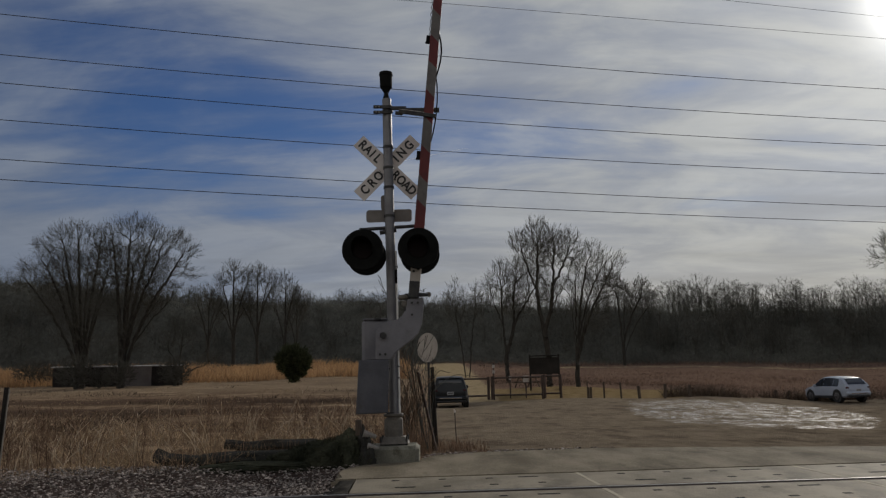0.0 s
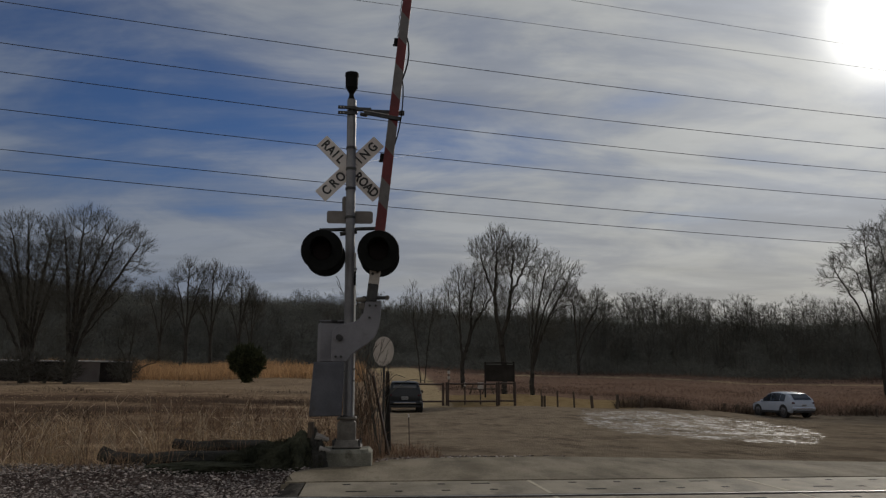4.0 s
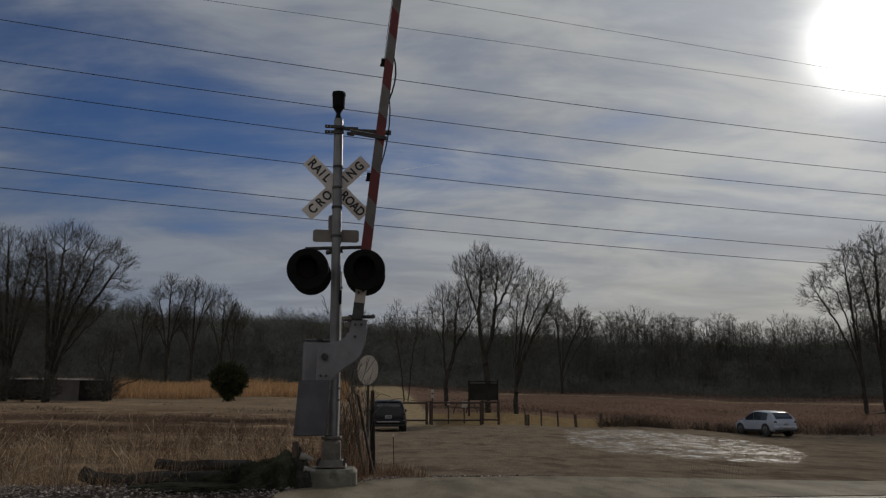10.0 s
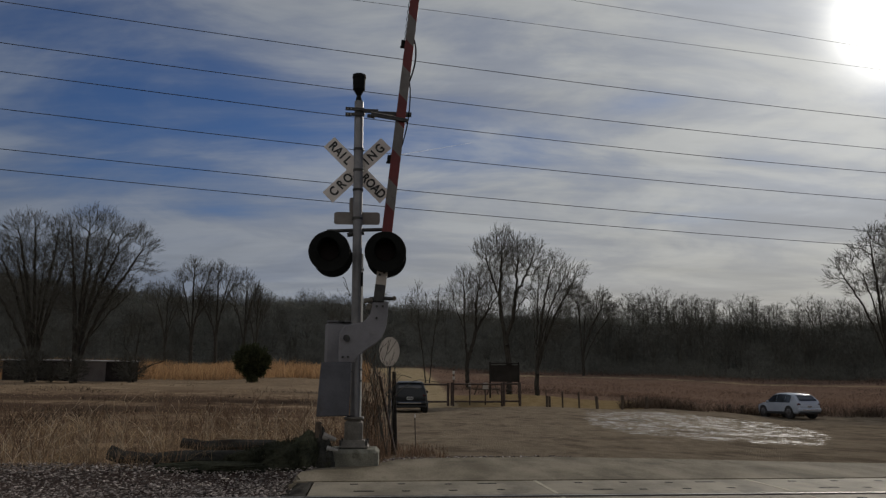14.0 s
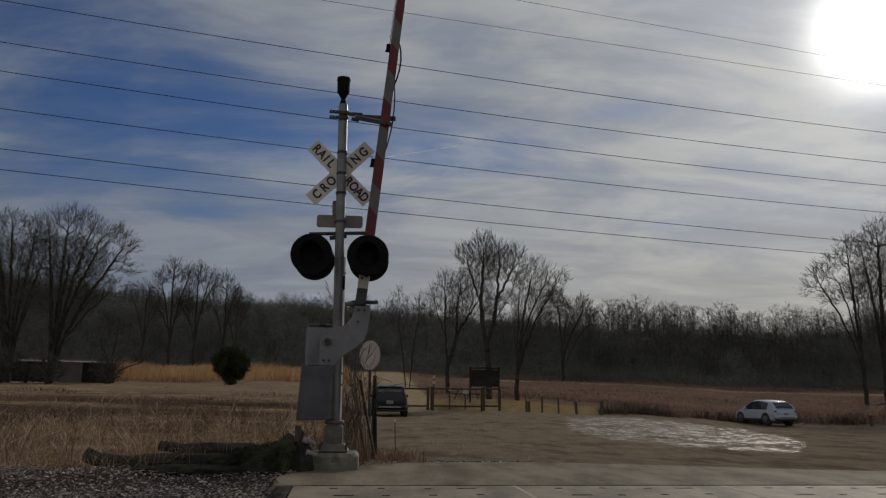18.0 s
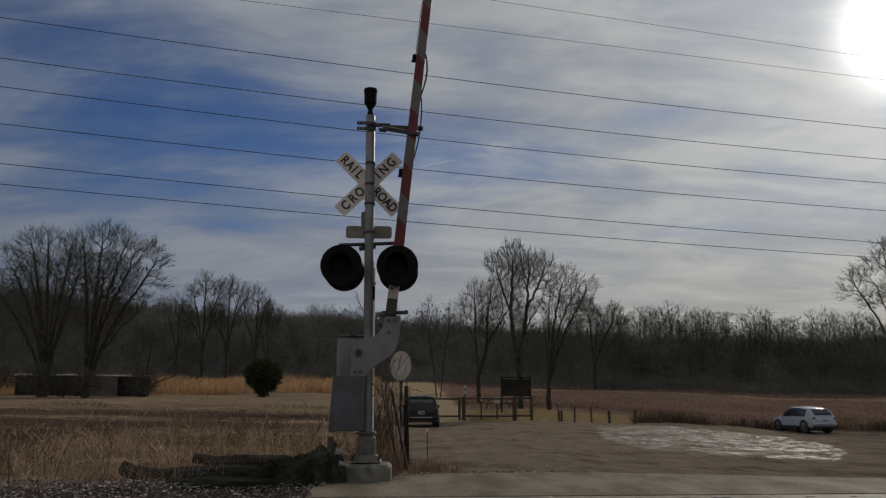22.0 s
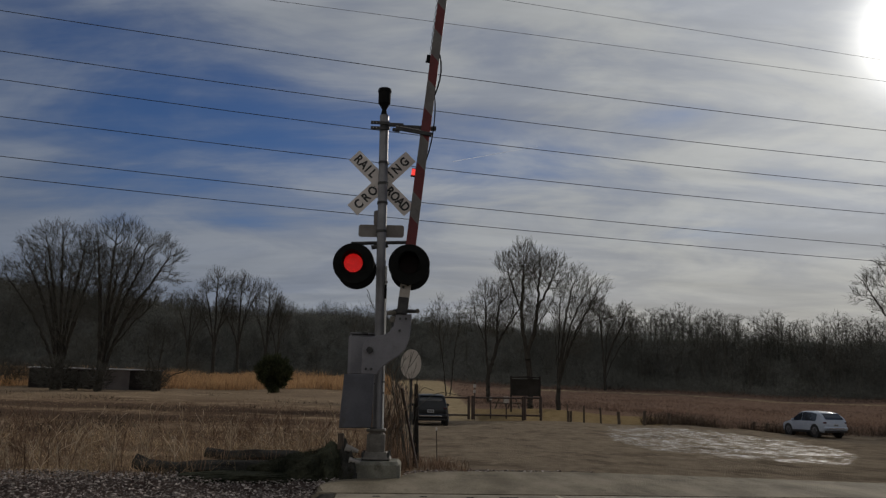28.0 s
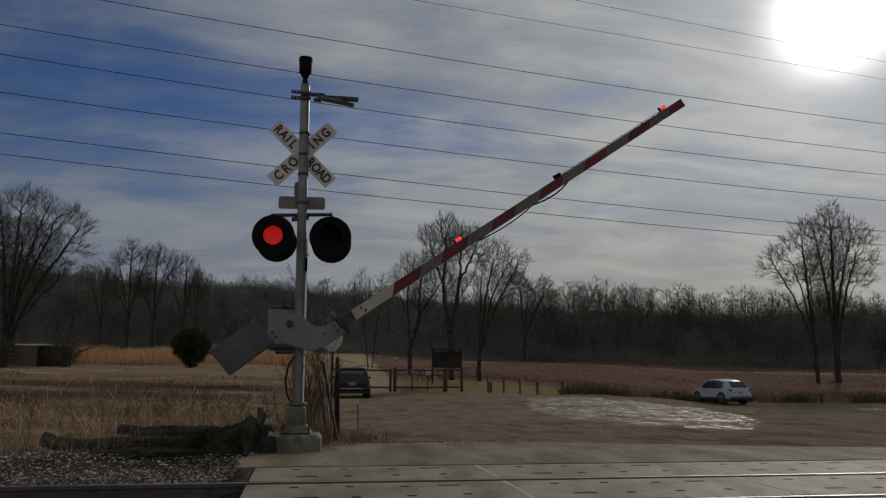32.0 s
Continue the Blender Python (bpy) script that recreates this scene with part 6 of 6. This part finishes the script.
    high = np.interp(x, [-2.7, -2.3, -1.8, -1.45, -1.15, -1.05], [0.10, 0.22, 0.34, 0.44, 0.38, 0.1])
    u = g.random(n)
    p = np.stack([x, 11.95 - 0.36 * np.cos(u * 3.1), high * np.sin(u * 3.1) * 0.95 - 0.03], -1)
    twigs = blades("litter_twig", p, g.uniform(0.03, 0.10, n), 0.008, BRUSH, "fine dark twigs over the heap", 16, 0.9)
    twigs.parent = t
    del twigs["category"]
    t = thing("root_stump", pose(-1.24, 11.80, 0.0), "grey-brown knotty stump beside the foundation", "stump")
    mound(0, 0, (0.10, 0.11, 0.50), 4, 0.35, LOG, "stump", t)
    mound(0.06, -0.08, (0.13, 0.12, 0.34), 5, 0.5, LOG, "burl", t)
    part("root", rod((0.02, -0.06, 0.43), (0.20, -0.02, 0.37), 0.055, 0.028, 9), PALE_WOOD, t, "pale splintered root end")
    part("root", rod((0.08, -0.12, 0.26), (0.24, -0.10, 0.22), 0.045, 0.02, 9), PALE_WOOD, t, "pale splintered root end")
    part("root", rod((-0.05, 0, 0.40), (-0.06, 0, 0.62), 0.055, 0.045, 9), POST_WOOD, t, "black broken knob")

    # brush of thin stems around the post
    stems = [tree_mesh(grow(61 + i, 1.0, 0.0042, 1, 0.5, 2, (5, 3), (15, 40), 0.3, 0.35), (0, 1, 2), 4, 0.0016) for i in range(4)]
    rng = random.Random(6)
    for x, y, tall in ((-0.40, 14.0, 3.15), (-0.55, 14.6, 1.9), (-0.72, 13.7, 1.4)):
        t = thing("bare_shrub", pose(x, y, gz(x, y) - 0.1), "thin leafless shrub of upright stems behind the signal", "shrub", "shrubs behind the signal")
        for i in range(6):
            v, f = stems[i % 4]
            k = tall * (1.0 if i == 0 else rng.uniform(0.45, 0.85))
            stem = sheet("stem", v * [k, k, k], f, TWIG, t)
            stem.matrix_basis = pose(rng.uniform(-0.12, 0.12), rng.uniform(-0.1, 0.1), 0, rng.uniform(-6, 6), rng.uniform(-4, 6), rng.uniform(0, 360))
    for x0, reach, top in ((-0.24, 0.80, 1.34), (-0.32, 0.52, 1.22), (-0.30, 0.36, 1.42)):
        t = thing("bramble_cane", pose(x0, 14.2, -0.1), "thin arching bramble cane beside the dark post", "cane", "bramble canes")
        arc = [(0, 0, 0), (-0.03, 0, 0.5 * top), (0.01, 0, 0.78 * top)] + [(reach * u, 0.12 * u, top * (0.78 + 0.22 * math.sin(min(1.0, 1.7 * u) * 1.57)) - 0.12 * max(0.0, u - 0.6)) for u in np.linspace(0.08, 1.0, 14)]
        part("cane", pipe(arc, 0.005, 5), TWIG, t)
    p, rng2 = scatter(1500, (-5, 0.5), (13.2, 15.4), 71, lambda x, y, a, d: (x > -1.3) & (x < -0.28))
    blades("dry_weeds", p, 0.08 + 0.5 * rng2.random(len(p)) ** 1.8, 0.008, DEAD_WEED, "dry brown weeds round the post", 72, 0.5)
    p, rng2 = scatter(2600, (-22, -5.5), (12.2, 13.2), 75)
    p = p[clumpy(p, 1.1, -0.2, 0.4, 76)]
    blades("dry_weeds", p, 0.08 + 0.5 * rng2.random(len(p)) ** 1.8, 0.008, DEAD_WEED, "dead brown weeds that grow round the logs", 77, 0.7)
    p, rng2 = scatter(1500, (-0.8, 4.5), (13.4, 15.0), 73, lambda x, y, a, d: (x + (d - 13.4) * 0.3 < 0.75))
    blades("dry_weeds", p, 0.04 + 0.22 * rng2.random(len(p)) ** 2, 0.008, DEAD_WEED, "low tuft of dry grass at the road's edge", 74, 0.6)


build_near()


# ---- field: cedar, shed ----
def build_cedar():
    x, y = at_polar(-10.78, 70)
    t = thing("cedar_bush", pose(x, y, gz(x, y) - 0.05), "dark green rounded cedar in golden grass", "bush")
    part("trunk", rod((0, 0, 0), (0, 0, 1.6), 0.12, 0.05, 8), BARK, t)
    rng = np.random.default_rng(9)
    n = 11000
    u = rng.normal(size=(n, 3))
    u /= np.linalg.norm(u, axis=1, keepdims=True)
    rad = (0.15 + 0.85 * rng.random(n) ** 0.55)
    shape = np.array([1 + 0.45 * noise.noise(Vector(q) * 2.9) for q in u.tolist()])
    c = u * (rad * shape)[:, None] * [1.44, 1.44, 1.36] + [0, 0, 1.58]
    c[:, 2] = np.maximum(c[:, 2], 0.35 * rng.random(n))
    c[:, :2] *= np.interp(c[:, 2], [0.0, 0.5, 1.2, 1.9, 3.2], [0.42, 0.52, 0.84, 1.06, 0.86])[:, None]
    d = u + rng.normal(0, 0.5, (n, 3)) + [0, 0, 0.4]
    d /= np.linalg.norm(d, axis=1, keepdims=True)
    w = np.cross(d, rng.normal(size=(n, 3)))
    w /= np.linalg.norm(w, axis=1, keepdims=True)
    s = rng.uniform(0.10, 0.32, n)[:, None]
    v = np.stack([c - w * s * 0.25, c + w * s * 0.25, c + d * s * 1.6], 1)
    sheet("foliage", v.reshape(-1, 3), np.arange(n * 3).reshape(-1, 3), CEDAR, t)


def build_shed():
    x, y = at_polar(-22.2, 76)
    z = gz(x, y)
    t = thing("low_shed", pose(x, y, z - 0.15, 0, 0, 22.2), "long low dark shed with a pale roof edge behind bare trees", "shed")
    for x0, x1, mat, name, label in ((-5.2, -3.2, SHED_WALL, "wall", "dark boarded wall"), (-3.2, -0.2, SHED_WALL, "wall", "dark boarded wall"), (-0.2, 2.6, SHED_PALE, "panel", "grey metal panel"), (2.6, 5.2, SHED_WALL, "wall", "dark boarded wall")):
        w = part(name, box((x1 - x0 - 0.02, 3.0, 1.75), ((x0 + x1) / 2, 0, 0.87), bevel=0.01), mat, t, label)
        first = None
        for i in range(int((x1 - x0) / 0.25)):
            if first is None:
                strip = first = part("batten", box((0.03, 0.03, 1.7), bevel=0), mat, w)
            else:
                strip = new("batten", first.data)
                strip.parent = w
            strip.location = (x0 + 0.12 + i * 0.25, -1.515, 0.87)
    part("roof", box((10.7, 3.5, 0.09), (0, 0, 1.80), (2, 0, 0), 0.01), ROOF_PALE, t, "pale metal roof sheet")
    part("corner_post", box((0.09, 0.06, 1.75), (0.15, -1.56, 0.88), bevel=0.005), ROOF_PALE, t, "pale upright strip")


def build_clumps():
    """Dark brush round the feet of the field's trees."""
    for seed, az, r, w, h in ((81, -24.8, 67.4, 1.6, 2.5), (82, -22.2, 66.6, 1.1, 2.1), (83, -18.7, 69.6, 1.2, 2.3), (84, -23.4, 68.2, 0.7, 1.2), (85, -27.2, 80.0, 1.8, 2.2)):
        x, y = at_polar(az, r)
        ends = [(w * math.cos(a) * 0.5, w * math.sin(a) * 0.5, 0.6 * h) for a in (0, 1.3, 2.5, 3.8, 5.0)]
        rows = fill(seed, [[(0, 0, -0.1), (0, 0, 0.2)]] + [[(0, 0, 0.1), e] for e in ends], [(0, 0, 0.55 * h, w, w, 0.5 * h)], 1900, 0.16, (0.15, 0.45), 0.010, 3, 2.0)
        t = thing("bare_bush", pose(x, y, gz(x, y) - 0.1), "dense dark leafless brush at the foot of a field tree", "bush", "brush round the field trees")
        v, f = tree_mesh(rows, (0, 1, 2, 3), 3, 0.007)
        sheet("twig_mass", v, f, TWIG, t)["kind"] = "stuff"


build_cedar()
build_shed()
build_clumps()


# ---- overhead wires ----
def build_wires():
    """Line wires that cross the sky, each given by its height at three places over a line 26 m ahead."""
    rows = (
        ((-15.3, 14.16), (0.18, 12.17), (15.34, 10.56)), ((-15.2, 12.66), (0.14, 10.84), (15.21, 9.42)), ((-15.14, 11.63), (0.12, 9.89), (15.11, 8.56)),
        ((-15.06, 10.3), (0.09, 8.77), (15.0, 7.58)), ((-14.97, 8.9), (0.06, 7.55), (14.87, 6.45)), ((-14.92, 8.19), (0.04, 6.93), (14.8, 5.92)),
        ((1.27, 13.9), (9.41, 13.25), (18.92, 11.94)), ((7.55, 14.31), (13.7, 13.5), (18.9, 12.7)),
    )
    for i, row in enumerate(rows):
        far = []
        for x, z in row:
            k = 30.0 / (26.0 - 0.25 * x)
            far.append((k * x, E_Z + k * (z - E_Z)))
        curve = np.polyfit([p[0] for p in far], [p[1] for p in far], 2 if i < 6 else 1)
        xs = np.linspace(-45, 60, 80)
        pts = [(x, 30.0 + 0.25 * x, float(np.polyval(curve, x))) for x in xs]
        v, f = tubes(pts[:-1], pts[1:], [0.013 if i < 6 else 0.008] * 79, [0.013 if i < 6 else 0.008] * 79, 6)
        w = sheet("overhead_wire", v, f, WIRE, None, True)
        tagged(w, "thin dark overhead line wire across the sky", "wire", "overhead wires")


build_wires()


# ---- an aircraft's trail ----
def build_trail():
    n = 24
    v, f = [], []
    for i in range(n + 1):
        u = i / n
        w = 0.35 + 0.5 * (1 - u)
        v += [(-270 + 270 * u, 0, -w), (-270 + 270 * u, 0, w), (-270 + 270 * u, 2 * w, 0)]
    for i in range(n):
        for a, b in ((0, 1), (1, 2), (2, 0)):
            f.append((3 * i + a, 3 * i + b, 3 * i + 3 + b, 3 * i + 3 + a))
    ob = sheet("condensation_trail", v, f, TRAIL)
    return tagged(ob, "short thin white condensation trail high in the sky", "trail")


CONTRAIL = build_trail()

# ---- many small pieces ----
build_panels()
stones("ballast", 18000, lambda g, n: (lambda q: np.stack([q[0], q[1], -0.13 + 0.12 * step(np.hypot(q[0], q[1]), 10.9, 12.0) + 0.04 * g.random(n)], -1))((g.uniform(-8.5, -1.2, n), g.uniform(8.85, 12.0, n))), (0.007, 0.028), 1, STONE, "grey and reddish stone ballast beside the rails")
stones("ballast", 2600, lambda g, n: (lambda q: np.stack([q[0], q[1], np.full(n, -0.22) + 0.04 * g.random(n)], -1))((g.uniform(-8.5, -1.3, n), g.uniform(6.2, 8.9, n))), (0.02, 0.055), 2, STONE, "grey stone ballast between the rails")
stones("gravel", 1200, lambda g, n: (lambda x, y: np.stack([x, y, ground_z(x, y) - 0.03], -1))(*(lambda x: (x, np.interp(x, (-0.4, -0.15, 0.5, 1.5, 2.8), (12.4, 12.8, 13.07, 13.18, 13.24)) + 0.6 * g.random(n) ** 2))(g.uniform(-0.4, 2.8, n))), (0.008, 0.028), 3, STONE, "loose stones along the road's edge")


# ---- what moves ----
def motions():
    # the gate falls from 29.1 s on
    swing = [(0, 0), (29.1, 0), (29.3, 2.6), (29.5, 7.5), (30.0, 18.8), (30.5, 27.3), (31.0, 34.9), (31.5, 42.9), (32.0, 50.2)]
    walk(GATE, [(t, pose(*PIVOT) @ Matrix.Rotation(radians(a), 4, "Y")) for t, a in swing])

    def blink(ob, on, off, spans):
        rows, last = [], 0.0
        for t0, t1 in spans:
            if t0 > 0:
                rows += [(last, off), (t0 - 1 / 30, off)]
            rows += [(t0, on), (min(t1, 32.0) - (1 / 30 if t1 < 32 else 0), on)]
            last = t1
        if last < 32:
            rows += [(last, off), (32.0, off)]
        walk(ob, rows)

    right_on = [(26.05, 26.667), (27.267, 27.867), (28.467, 29.067), (29.667, 30.267), (30.867, 31.467)]
    left_on = [(27.867, 28.467), (29.067, 29.667), (30.267, 30.867), (31.467, 32.1)]
    for (ob, p), spans in ((LEFT, left_on), (RIGHT, right_on)):
        m = pose(*p)
        blink(ob, m @ pose(0, -0.026, 0), m @ pose(0, 0.02, 0), spans)
    for (ob, on, off), spans in zip(ARM_LIT, (left_on, right_on, [(26.05, 32.1)])):
        blink(ob, on, off, spans)
    # the trail draws across the sky
    rows = []
    for t, az, el in ((0, 2.06, 16.42), (10, 3.96, 16.98), (21, 6.25, 17.51), (32, 9.05, 18.0)):
        x, y = at_polar(az, 2400)
        rows.append((t, pose(x, y, E_Z + 2400 * math.tan(radians(el)), 0, -9.5, -az)))
    walk(CONTRAIL, rows)


motions()
